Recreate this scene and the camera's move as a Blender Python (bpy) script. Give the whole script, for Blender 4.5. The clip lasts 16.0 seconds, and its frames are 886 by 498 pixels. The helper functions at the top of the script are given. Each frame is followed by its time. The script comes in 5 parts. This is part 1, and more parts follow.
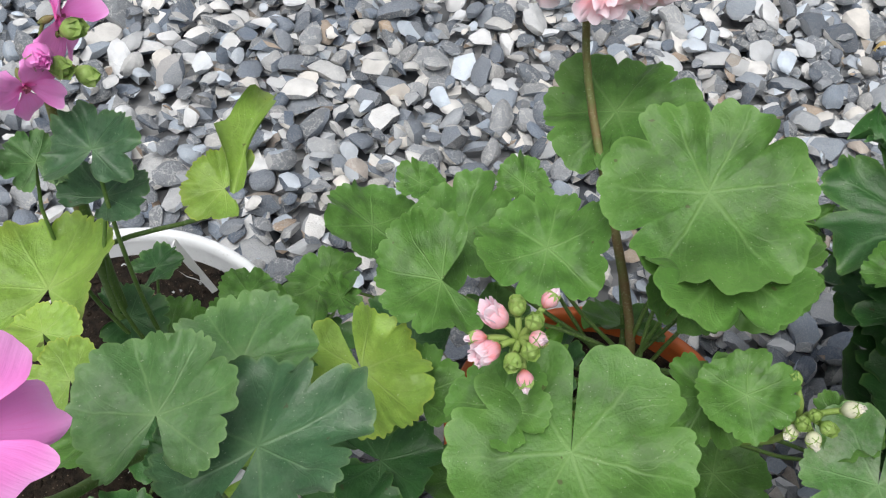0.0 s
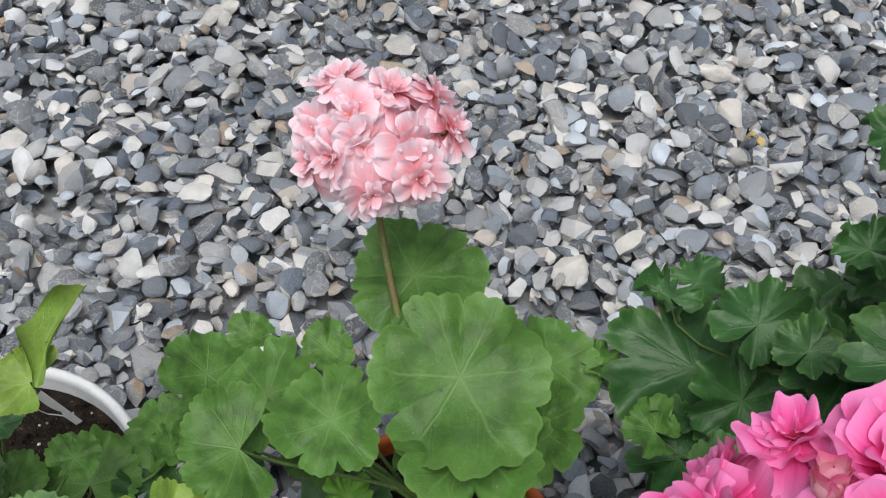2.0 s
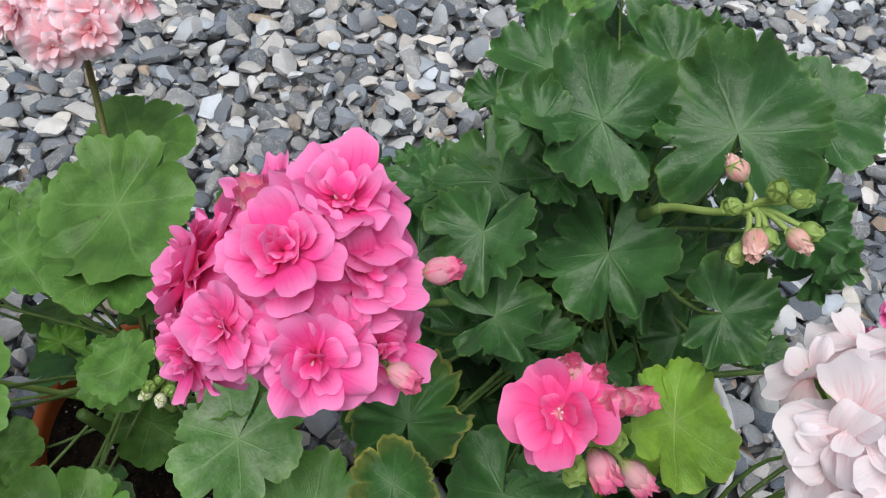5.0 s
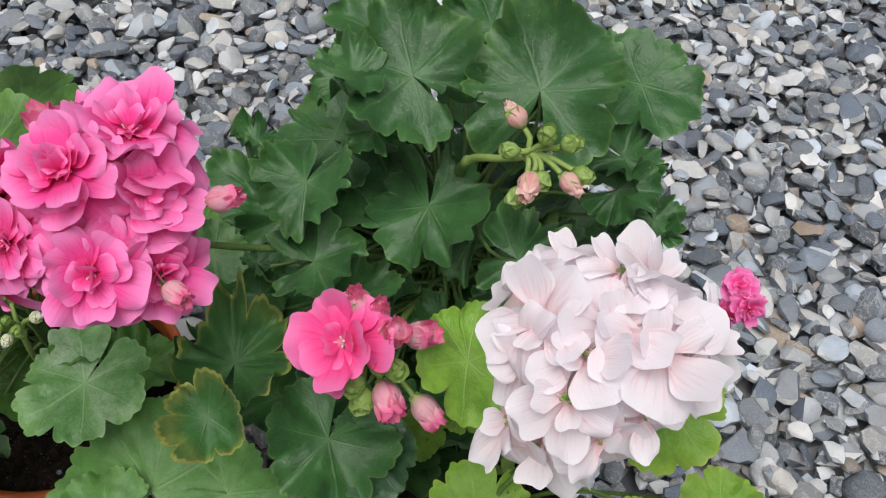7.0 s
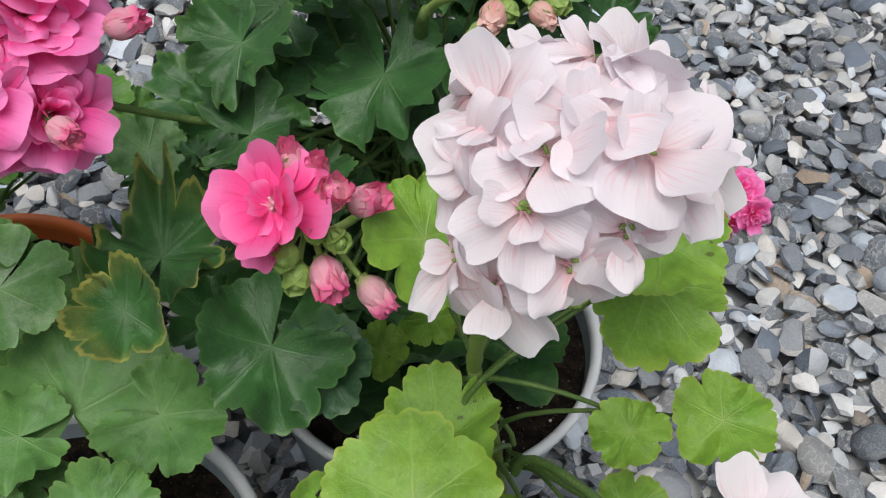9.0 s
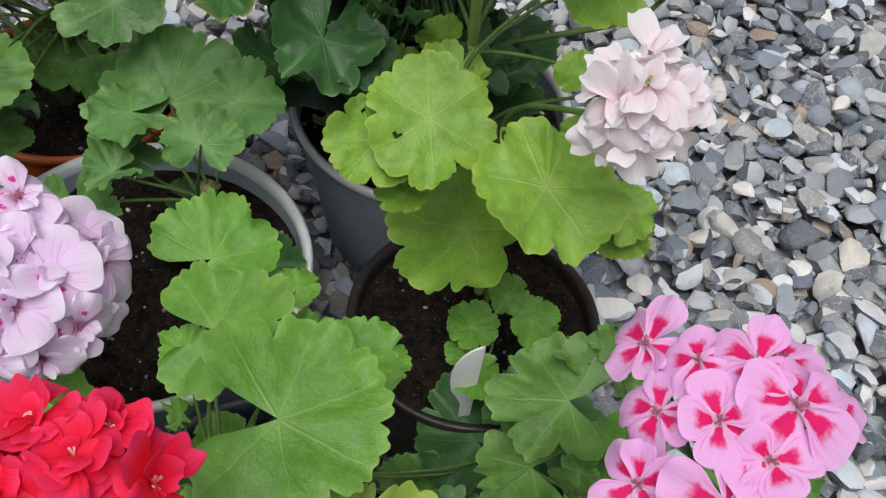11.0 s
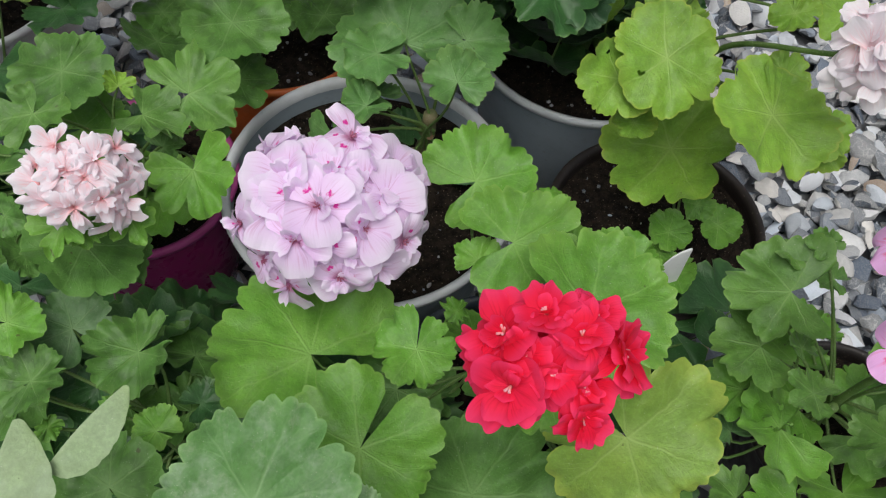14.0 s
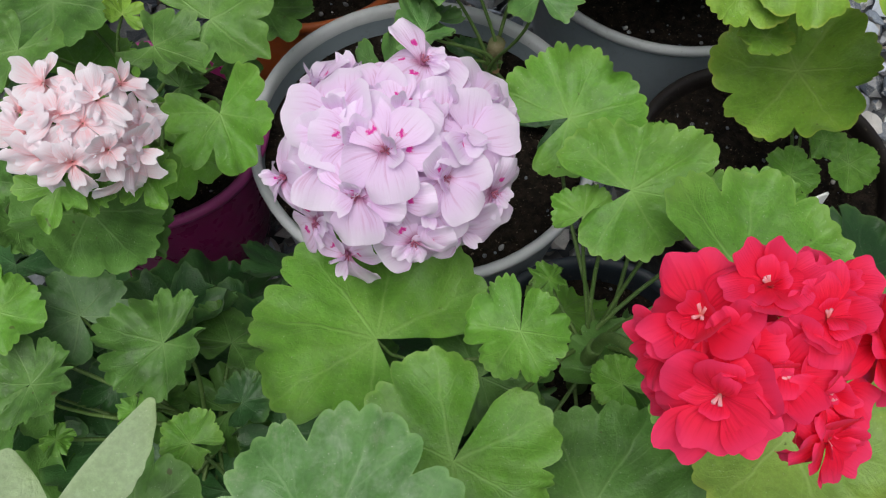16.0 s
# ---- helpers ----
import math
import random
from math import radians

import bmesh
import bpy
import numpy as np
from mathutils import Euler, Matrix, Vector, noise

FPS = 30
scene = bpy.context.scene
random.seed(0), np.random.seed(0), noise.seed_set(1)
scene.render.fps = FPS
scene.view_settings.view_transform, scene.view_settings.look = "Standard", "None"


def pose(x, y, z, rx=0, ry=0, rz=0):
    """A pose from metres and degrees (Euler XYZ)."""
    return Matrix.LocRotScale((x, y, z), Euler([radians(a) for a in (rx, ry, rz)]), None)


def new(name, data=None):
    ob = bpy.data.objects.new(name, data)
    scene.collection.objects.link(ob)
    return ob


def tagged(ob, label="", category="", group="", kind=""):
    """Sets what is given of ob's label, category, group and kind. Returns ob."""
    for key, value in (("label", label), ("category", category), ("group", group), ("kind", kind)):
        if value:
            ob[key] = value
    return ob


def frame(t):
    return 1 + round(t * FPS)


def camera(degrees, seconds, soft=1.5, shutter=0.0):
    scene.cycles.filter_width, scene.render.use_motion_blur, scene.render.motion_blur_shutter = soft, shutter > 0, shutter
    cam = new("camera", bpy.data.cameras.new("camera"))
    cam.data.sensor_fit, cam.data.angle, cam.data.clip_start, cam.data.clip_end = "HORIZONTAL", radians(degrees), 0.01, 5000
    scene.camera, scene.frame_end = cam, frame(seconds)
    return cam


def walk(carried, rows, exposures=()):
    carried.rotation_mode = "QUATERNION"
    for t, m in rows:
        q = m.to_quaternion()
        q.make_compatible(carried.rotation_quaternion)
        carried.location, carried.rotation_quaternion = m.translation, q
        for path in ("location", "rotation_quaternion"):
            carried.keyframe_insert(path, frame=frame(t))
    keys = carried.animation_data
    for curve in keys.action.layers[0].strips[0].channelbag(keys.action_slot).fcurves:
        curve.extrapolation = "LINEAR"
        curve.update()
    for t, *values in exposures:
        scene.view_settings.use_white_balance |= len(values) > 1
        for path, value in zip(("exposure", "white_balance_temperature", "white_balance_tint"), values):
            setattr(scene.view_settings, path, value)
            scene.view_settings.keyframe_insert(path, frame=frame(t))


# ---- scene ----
cam = camera(51.5, 16.0, soft=1.2)
METRES, EYE, TILT, LEAN, TURN = 1.2, 0.714, -52.73, -2.2, 0.0
ROWS = [
    (0.0, 0.0, 0.0, 0.0, 0.0, 0.0, -0.0),
    (0.5, 0.0288, -0.0142, 0.0274, -0.17, 0.0, 0.01),
    (1.0, 0.0542, -0.0257, 0.0541, -0.57, 0.2, 0.26),
    (1.5, 0.0719, -0.0331, 0.068, -1.06, 0.63, 0.84),
    (2.0, 0.0879, -0.0467, 0.0693, -1.2, 1.22, 1.31),
    (2.5, 0.1311, -0.0679, 0.0496, -1.23, 1.69, 1.59),
    (3.0, 0.1739, -0.0836, 0.0284, -1.26, 1.75, 1.6),
    (3.5, 0.2046, -0.0863, 0.006, -1.21, 1.76, 1.59),
    (6.0, 0.2914, -0.0883, -0.0223, -0.47, 3.33, -0.36),
    (6.5, 0.3198, -0.0945, -0.0276, -0.5, 3.88, -0.8),
    (7.0, 0.3312, -0.1063, -0.0522, -0.51, 3.97, -0.84),
    (7.5, 0.3303, -0.1083, -0.0662, -0.56, 3.94, -0.87),
    (8.0, 0.334, -0.1013, -0.0774, -0.53, 4.0, -0.82),
    (8.5, 0.3497, -0.0629, -0.0961, -0.59, 4.08, -0.74),
    (9.0, 0.3478, -0.0499, -0.0965, -0.6, 4.04, -0.76),
    (9.5, 0.3384, -0.0766, -0.1324, -0.64, 3.93, -0.8),
    (10.0, 0.3404, -0.1205, -0.1772, -1.29, 2.96, -1.72),
    (12.5, 0.3199, -0.2023, -0.2553, -1.52, -1.07, -2.04),
    (13.0, 0.267, -0.2249, -0.2404, -1.17, -3.0, -1.72),
    (13.5, 0.2277, -0.251, -0.2311, -1.07, -3.84, -1.22),
    (14.0, 0.2084, -0.2586, -0.2264, -1.01, -4.69, -0.46),
    (14.5, 0.1976, -0.2382, -0.2336, -0.8, -5.52, 0.51),
    (15.0, 0.1997, -0.2111, -0.2421, -0.44, -6.3, 1.16),
    (15.5, 0.1976, -0.1815, -0.252, -0.27, -7.0, 1.46),
    (16.0, 0.1747, -0.1574, -0.2371, -0.38, -7.13, 1.5),
]
walk(cam, [(t, pose(0, 0, EYE, TILT, LEAN, TURN) @ pose(METRES * x, METRES * y, METRES * z, 90 + pitch, roll, yaw)) for t, x, y, z, yaw, pitch, roll in ROWS],
     exposures=((0.0, 0.92), (1.0, 0.75), (2.5, 0.6), (3.5, 0.6), (6.5, 0.72), (7.5, 0.52), (8.5, 0.56), (10.0, 0.6), (13.0, 0.58), (16.0, 0.48)))


# ---- world and light: bright overcast sky ----
SUN_UP, SUN_ROT = radians(71), radians(200)
world = bpy.data.worlds.new("overcast_sky")
scene.world = world
world.use_nodes = True
wn, wl = world.node_tree.nodes, world.node_tree.links
wn.clear()
w_out = wn.new("ShaderNodeOutputWorld")
w_bg = wn.new("ShaderNodeBackground")
w_sky = wn.new("ShaderNodeTexSky")
w_sky.sky_type, w_sky.sun_disc = "NISHITA", False
w_sky.sun_elevation, w_sky.sun_rotation = SUN_UP, SUN_ROT
w_sky.air_density, w_sky.dust_density, w_sky.ozone_density = 1.0, 6.0, 1.0
w_hsv = wn.new("ShaderNodeHueSaturation")
w_hsv.inputs["Saturation"].default_value = 0.5
w_bg.inputs["Strength"].default_value = 0.052
wl.new(w_sky.outputs[0], w_hsv.inputs["Color"])
wl.new(w_hsv.outputs[0], w_bg.inputs[0])
wl.new(w_bg.outputs[0], w_out.inputs[0])

sun = new("sun", bpy.data.lights.new("sun", "SUN"))
sun.data.energy, sun.data.angle, sun.data.color = 1.5, radians(50), (1.0, 0.985, 0.97)
sun.matrix_world = pose(0, 0, 5, 90 - 71, 0, 180 - 200)


# ---- materials ----
class Nodes:
    """A node material with short ways to add nodes."""

    def __init__(self, name):
        self.mat = bpy.data.materials.new(name)
        self.mat.use_nodes = True
        self.tree = self.mat.node_tree
        self.tree.nodes.clear()
        self.out = self.tree.nodes.new("ShaderNodeOutputMaterial")

    def add(self, kind):
        return self.tree.nodes.new("ShaderNode" + kind)

    def link(self, a, b):
        self.tree.links.new(a, b)

    def put(self, socket, value):
        if hasattr(value, "is_output"):
            self.link(value, socket)
        else:
            socket.default_value = value

    def calc(self, op, a, b=0.0, c=0.0):
        node = self.add("Math")
        node.operation = op
        for socket, value in zip(node.inputs, (a, b, c)):
            self.put(socket, value)
        return node.outputs[0]

    def smooth(self, x, lo, hi, a=0.0, b=1.0):
        node = self.add("MapRange")
        node.interpolation_type = "SMOOTHSTEP"
        for socket, value in zip(node.inputs, (x, lo, hi, a, b)):
            self.put(socket, value)
        return node.outputs[0]

    def mix(self, fac, a, b, blend="MIX"):
        node = self.add("Mix")
        node.data_type, node.blend_type = "RGBA", blend
        self.put(node.inputs[0], fac)
        self.put(node.inputs[6], a if hasattr(a, "is_output") else (*a, 1))
        self.put(node.inputs[7], b if hasattr(b, "is_output") else (*b, 1))
        return node.outputs[2]

    def noise(self, scale, detail=3.0, rough=0.55, vector=None, w=None):
        node = self.add("TexNoise")
        if w is not None:
            node.noise_dimensions = "4D"
            self.put(node.inputs["W"], w)
        node.inputs["Scale"].default_value = scale
        node.inputs["Detail"].default_value = detail
        node.inputs["Roughness"].default_value = rough
        self.link(vector or self.place(), node.inputs["Vector"])
        return node.outputs["Fac"]

    def place(self):
        return self.add("TexCoord").outputs["Object"]

    def uv(self):
        split = self.add("SeparateXYZ")
        self.link(self.add("TexCoord").outputs["UV"], split.inputs[0])
        return split.outputs[0], split.outputs[1]

    def chance(self):
        return self.add("ObjectInfo").outputs["Random"]

    def bump(self, height, strength, distance):
        node = self.add("Bump")
        node.inputs["Strength"].default_value = strength
        node.inputs["Distance"].default_value = distance
        self.link(height, node.inputs["Height"])
        return node.outputs[0]

    def surface(self, color, rough=0.6, normal=None, spec=0.5, sheen=0.0, through_color=None, through_amount=0.0, coat=0.0):
        p = self.add("BsdfPrincipled")
        self.put(p.inputs["Base Color"], color if hasattr(color, "is_output") else (*color, 1))
        self.put(p.inputs["Roughness"], rough)
        self.put(p.inputs["Specular IOR Level"], spec)
        p.inputs["Sheen Weight"].default_value = sheen
        p.inputs["Coat Weight"].default_value = coat
        if normal:
            self.link(normal, p.inputs["Normal"])
        shader = p.outputs[0]
        if through_amount:
            tr = self.add("BsdfTranslucent")
            self.put(tr.inputs[0], through_color if hasattr(through_color, "is_output") else (*through_color, 1))
            if normal:
                self.link(normal, tr.inputs["Normal"])
            blend = self.add("MixShader")
            self.put(blend.inputs[0], through_amount)
            self.link(shader, blend.inputs[1])
            self.link(tr.outputs[0], blend.inputs[2])
            shader = blend.outputs[0]
        self.link(shader, self.out.inputs[0])
        return self.mat


def leaf_material(name, blade, vein, rim, young, zone=0.0, bloom=0.0, dust=0.0, rim_at=0.965, gloss=0.34):
    """Geranium blade: forked pale veins, mottling, a paler rim, hairy bloom, small blemishes. UV: place across a lobe, way outwards."""
    n = Nodes(name)
    u, v = n.uv()
    rnd = n.chance()
    sway = n.calc("MULTIPLY", n.calc("SUBTRACT", n.noise(55, 2), 0.5), 0.22)
    off = n.calc("ABSOLUTE", n.calc("ADD", n.calc("SUBTRACT", u, 0.5), sway))
    main = n.smooth(n.calc("MULTIPLY", off, v), 0.0, 0.026, 1.0, 0.0)
    veins = n.calc("MULTIPLY", main, n.smooth(v, 0.4, 1.0, 1.0, 0.3))
    for start, spread in ((0.28, 0.55), (0.5, 0.75), (0.7, 0.9)):
        line = n.calc("ABSOLUTE", n.calc("SUBTRACT", off, n.calc("MULTIPLY", n.calc("SUBTRACT", v, start), spread)))
        side = n.smooth(n.calc("MULTIPLY", line, v), 0.0, 0.014, 0.32, 0.0)
        side = n.calc("MULTIPLY", side, n.smooth(v, start, start + 0.02))
        side = n.calc("MULTIPLY", side, n.smooth(v, 0.8, 0.98, 1.0, 0.2))
        veins = n.calc("MAXIMUM", veins, side)
    big = n.noise(26, 3, 0.6, w=n.calc("MULTIPLY", rnd, 40.0))
    fine = n.noise(420, 4, 0.65)
    cells = n.add("TexVoronoi")
    cells.feature = "DISTANCE_TO_EDGE"
    cells.inputs["Scale"].default_value = 260
    n.link(n.place(), cells.inputs["Vector"])
    net = n.smooth(cells.outputs["Distance"], 0.0, 0.2, 1.0, 0.0)
    col = n.mix(n.smooth(big, 0.35, 0.7), blade, young)
    col = n.mix(n.calc("MULTIPLY", n.smooth(rnd, 0.0, 1.0), 0.5), col, tuple(c * 0.62 for c in blade))
    col = n.mix(n.calc("MULTIPLY", n.smooth(fine, 0.35, 0.75), 0.42), col, tuple(c * 1.5 for c in blade))
    col = n.mix(n.calc("MULTIPLY", n.smooth(n.noise(75, 5, 0.65, w=n.calc("MULTIPLY", rnd, 23.0)), 0.42, 0.66), 0.5), col, tuple(c * 0.62 for c in blade))
    ageing = n.calc("MULTIPLY", n.smooth(n.calc("ADD", v, n.calc("MULTIPLY", n.calc("SUBTRACT", n.noise(32, 4, 0.6, w=n.calc("MULTIPLY", rnd, 17.0)), 0.5), 1.6)), 0.7, 1.25), n.smooth(rnd, 0.2, 1.0, 0.15, 0.75))
    col = n.mix(ageing, col, tuple(0.35 * a + 0.65 * b for a, b in zip(young, rim)))
    col = n.mix(n.calc("MULTIPLY", net, 0.06), col, vein)
    col = n.mix(n.smooth(v, 0.0, 0.35, 0.45, 0.0), col, vein)
    if zone:
        ring = n.calc("MULTIPLY", n.smooth(v, 0.42, 0.56), n.smooth(v, 0.6, 0.76, 1.0, 0.0))
        col = n.mix(n.calc("MULTIPLY", ring, zone), col, tuple(c * 0.4 for c in blade))
    col = n.mix(n.calc("MULTIPLY", veins, n.smooth(big, 0.2, 0.8, 0.25, 0.52)), col, vein)
    edge = n.smooth(n.calc("ADD", v, n.calc("MULTIPLY", big, 0.04)), rim_at, rim_at + 0.05)
    col = n.mix(n.calc("MULTIPLY", edge, n.smooth(n.noise(70, 2), 0.35, 0.65, 0.2, 0.7)), col, rim)
    if bloom:
        col = n.mix(n.calc("MULTIPLY", n.smooth(n.noise(38, 4, 0.7), 0.46, 0.72), bloom), col, (0.42, 0.5, 0.4))
    specks = n.smooth(n.noise(900, 1, 0.5), 0.735, 0.76)
    col = n.mix(n.calc("MULTIPLY", specks, 0.35), col, (0.5, 0.55, 0.42))
    spots = n.smooth(n.noise(160, 2, 0.5, w=n.calc("MULTIPLY", rnd, 9.0)), 0.725, 0.75)
    col = n.mix(n.calc("MULTIPLY", spots, 0.7), col, (0.06, 0.05, 0.02))
    if dust:
        col = n.mix(n.calc("MULTIPLY", n.smooth(n.noise(60, 5, 0.75), 0.5, 0.7), dust), col, (0.5, 0.5, 0.42))
    puff = n.noise(110, 3, 0.5)
    height = n.calc("SUBTRACT", n.calc("MULTIPLY", puff, 1.0), n.calc("MAXIMUM", n.calc("MULTIPLY", veins, 0.45), n.calc("MULTIPLY", net, 0.07)))
    height = n.calc("ADD", height, n.calc("MULTIPLY", fine, 0.6))
    rough = n.smooth(fine, 0.3, 0.7, 0.4, 0.52)
    return n.surface(col, rough, n.bump(height, 0.42, 0.0015), spec=gloss, sheen=0.04,
                     through_color=n.mix(0.5, col, tuple(min(1, c * 2.2) for c in young)), through_amount=0.07)


def stalk_material(name, a, b, spec=0.4):
    n = Nodes(name)
    col = n.mix(n.smooth(n.noise(60, 4), 0.3, 0.7), a, b)
    col = n.mix(n.calc("MULTIPLY", n.smooth(n.noise(700, 2), 0.55, 0.75), 0.35), col, (0.5, 0.55, 0.35))
    return n.surface(col, 0.55, n.bump(n.noise(500, 3), 0.2, 0.001), spec=spec, through_color=b, through_amount=0.1)


def petal_material(name, heart, body, tip, heart_end=0.35, tip_start=0.7, streak=0.3, streak_color=None, patch=None, patch_span=(0.1, 0.3, 0.5, 0.62), patch_width=0.3, brown=0.0, thin=0.3):
    """Petal skin: colour along the petal (v), fine streaks fanning outwards, a patch of colour where the kind has one."""
    n = Nodes(name)
    u, v = n.uv()
    rnd = n.chance()
    blur = n.noise(90, 3)
    vv = n.calc("ADD", v, n.calc("MULTIPLY", n.calc("SUBTRACT", blur, 0.5), 0.22))
    col = n.mix(n.smooth(vv, 0.05, heart_end), heart, body)
    col = n.mix(n.smooth(vv, tip_start, 1.05), col, tip)
    col = n.mix(n.calc("MULTIPLY", rnd, 0.25), col, tip)
    off = n.calc("ABSOLUTE", n.calc("SUBTRACT", u, 0.5))
    fan = n.add("CombineXYZ")
    n.link(n.calc("MULTIPLY", u, 16.0), fan.inputs[0])
    n.link(n.calc("MULTIPLY", v, 1.2), fan.inputs[1])
    n.link(n.calc("MULTIPLY", rnd, 30.0), fan.inputs[2])
    ribs = n.noise(1.0, 2, 0.5, vector=fan.outputs[0])
    lines = n.calc("MULTIPLY", n.smooth(ribs, 0.5, 0.68), n.smooth(v, 0.45, 0.95, 1.0, 0.0))
    if streak:
        col = n.mix(n.calc("MULTIPLY", lines, streak), col, streak_color or heart)
    if patch:
        a, b, c, d = patch_span
        ragged = n.calc("ADD", v, n.calc("MULTIPLY", n.calc("SUBTRACT", n.noise(380, 3), 0.5), 0.25))
        mask = n.calc("MULTIPLY", n.smooth(ragged, a, b), n.smooth(ragged, c, d, 1.0, 0.0))
        mask = n.calc("MULTIPLY", mask, n.smooth(n.calc("ADD", off, n.calc("MULTIPLY", n.calc("SUBTRACT", n.noise(300, 2), 0.5), 0.2)), patch_width * 0.6, patch_width, 1.0, 0.0))
        col = n.mix(mask, col, patch)
    if brown:
        col = n.mix(n.calc("MULTIPLY", n.smooth(n.noise(70, 4, 0.7), 0.66, 0.72), brown), col, (0.5, 0.28, 0.1))
    height = n.calc("ADD", ribs, n.calc("MULTIPLY", n.noise(500, 3), 0.4))
    return n.surface(col, 0.62, n.bump(height, 0.25, 0.0012), spec=0.16, sheen=0.03, through_color=col, through_amount=thin)


def plastic_material(name, color, grime=0.25, rough=0.42):
    n = Nodes(name)
    col = n.mix(n.calc("MULTIPLY", n.smooth(n.noise(30, 5, 0.7), 0.45, 0.75), grime), color, tuple(0.45 * c + 0.03 for c in color))
    col = n.mix(n.calc("MULTIPLY", n.smooth(n.noise(240, 3, 0.6), 0.62, 0.75), grime), col, (0.22, 0.18, 0.13))
    return n.surface(col, n.smooth(n.noise(80, 3), 0.3, 0.7, rough - 0.08, rough + 0.12), n.bump(n.noise(150, 3), 0.08, 0.001))


def soil_material():
    n = Nodes("potting_soil")
    col = n.mix(n.smooth(n.noise(120, 5, 0.7), 0.35, 0.7), (0.008, 0.006, 0.0045), (0.036, 0.026, 0.018))
    col = n.mix(n.smooth(n.noise(520, 2), 0.66, 0.72), col, (0.22, 0.17, 0.12))
    return n.surface(col, 0.9, n.bump(n.noise(300, 5, 0.7), 0.9, 0.004), spec=0.2)


def stone_material():
    n = Nodes("beach_gravel")
    rnd = n.add("NewGeometry").outputs["Random Per Island"]
    ramp = n.add("ValToRGB")
    ramp.color_ramp.interpolation = "LINEAR"
    tones = [(0.0, (0.06, 0.076, 0.1)), (0.12, (0.105, 0.13, 0.165)), (0.28, (0.17, 0.195, 0.23)), (0.44, (0.25, 0.272, 0.297)), (0.57, (0.35, 0.368, 0.385)),
             (0.68, (0.47, 0.487, 0.5)), (0.8, (0.63, 0.645, 0.655)), (0.955, (0.77, 0.785, 0.795)), (0.97, (0.3, 0.225, 0.165)), (1.0, (0.44, 0.36, 0.28))]
    while len(ramp.color_ramp.elements) < len(tones):
        ramp.color_ramp.elements.new(0.5)
    for e, (at, c) in zip(ramp.color_ramp.elements, tones):
        e.position, e.color = at, (*c, 1)
    n.link(rnd, ramp.inputs[0])
    col = ramp.outputs[0]
    key = n.calc("MULTIPLY", rnd, 60.0)
    other = n.calc("FRACT", n.calc("MULTIPLY", rnd, 311.7))
    col = n.mix(n.smooth(other, 0.5, 1.0), col, n.mix(1.0, col, (1.06, 1.0, 0.92), "MULTIPLY"))
    col = n.mix(n.smooth(other, 0.45, 0.0), col, n.mix(1.0, col, (0.86, 0.97, 1.1), "MULTIPLY"))
    bands = n.noise(70, 3, 0.6, vector=n.add("TexCoord").outputs["Object"], w=key)
    col = n.mix(n.calc("MULTIPLY", n.smooth(n.calc("ABSOLUTE", n.calc("SUBTRACT", bands, 0.5)), 0.0, 0.025, 1.0, 0.0), n.smooth(other, 0.5, 0.55, 0.0, 0.4)), col, (0.68, 0.68, 0.65))
    col = n.mix(n.calc("MULTIPLY", n.smooth(n.noise(55, 4, 0.6, w=key), 0.35, 0.7), 0.45), col, n.mix(0.5, col, (0.16, 0.165, 0.17)))
    col = n.mix(n.calc("MULTIPLY", n.smooth(n.noise(34, 3, 0.6, w=key), 0.6, 0.72), 0.2), col, (0.62, 0.62, 0.6))
    col = n.mix(n.calc("MULTIPLY", n.smooth(n.noise(900, 4, 0.75), 0.42, 0.68), 0.42), col, n.mix(0.6, col, (0.7, 0.7, 0.68)))
    height = n.calc("ADD", n.noise(110, 5, 0.65, w=key), n.calc("MULTIPLY", n.noise(600, 3), 0.4))
    return n.surface(col, 0.78, n.bump(height, 0.7, 0.004), spec=0.3)


def ground_material():
    n = Nodes("gravel_bed")
    cells = n.add("TexVoronoi")
    cells.inputs["Scale"].default_value = 34
    n.link(n.place(), cells.inputs["Vector"])
    tone = n.add("RGBToBW")
    n.link(cells.outputs["Color"], tone.inputs[0])
    col = n.mix(n.smooth(tone.outputs[0], 0.2, 0.62), (0.055, 0.067, 0.084), (0.28, 0.292, 0.305))
    col = n.mix(n.smooth(tone.outputs[0], 0.62, 0.85), col, (0.56, 0.57, 0.575))
    col = n.mix(n.smooth(n.noise(3, 4), 0.3, 0.7, 0.0, 0.3), col, (0.3, 0.3, 0.3))
    return n.surface(col, 0.85, n.bump(cells.outputs["Distance"], 1.0, -0.02), spec=0.2)


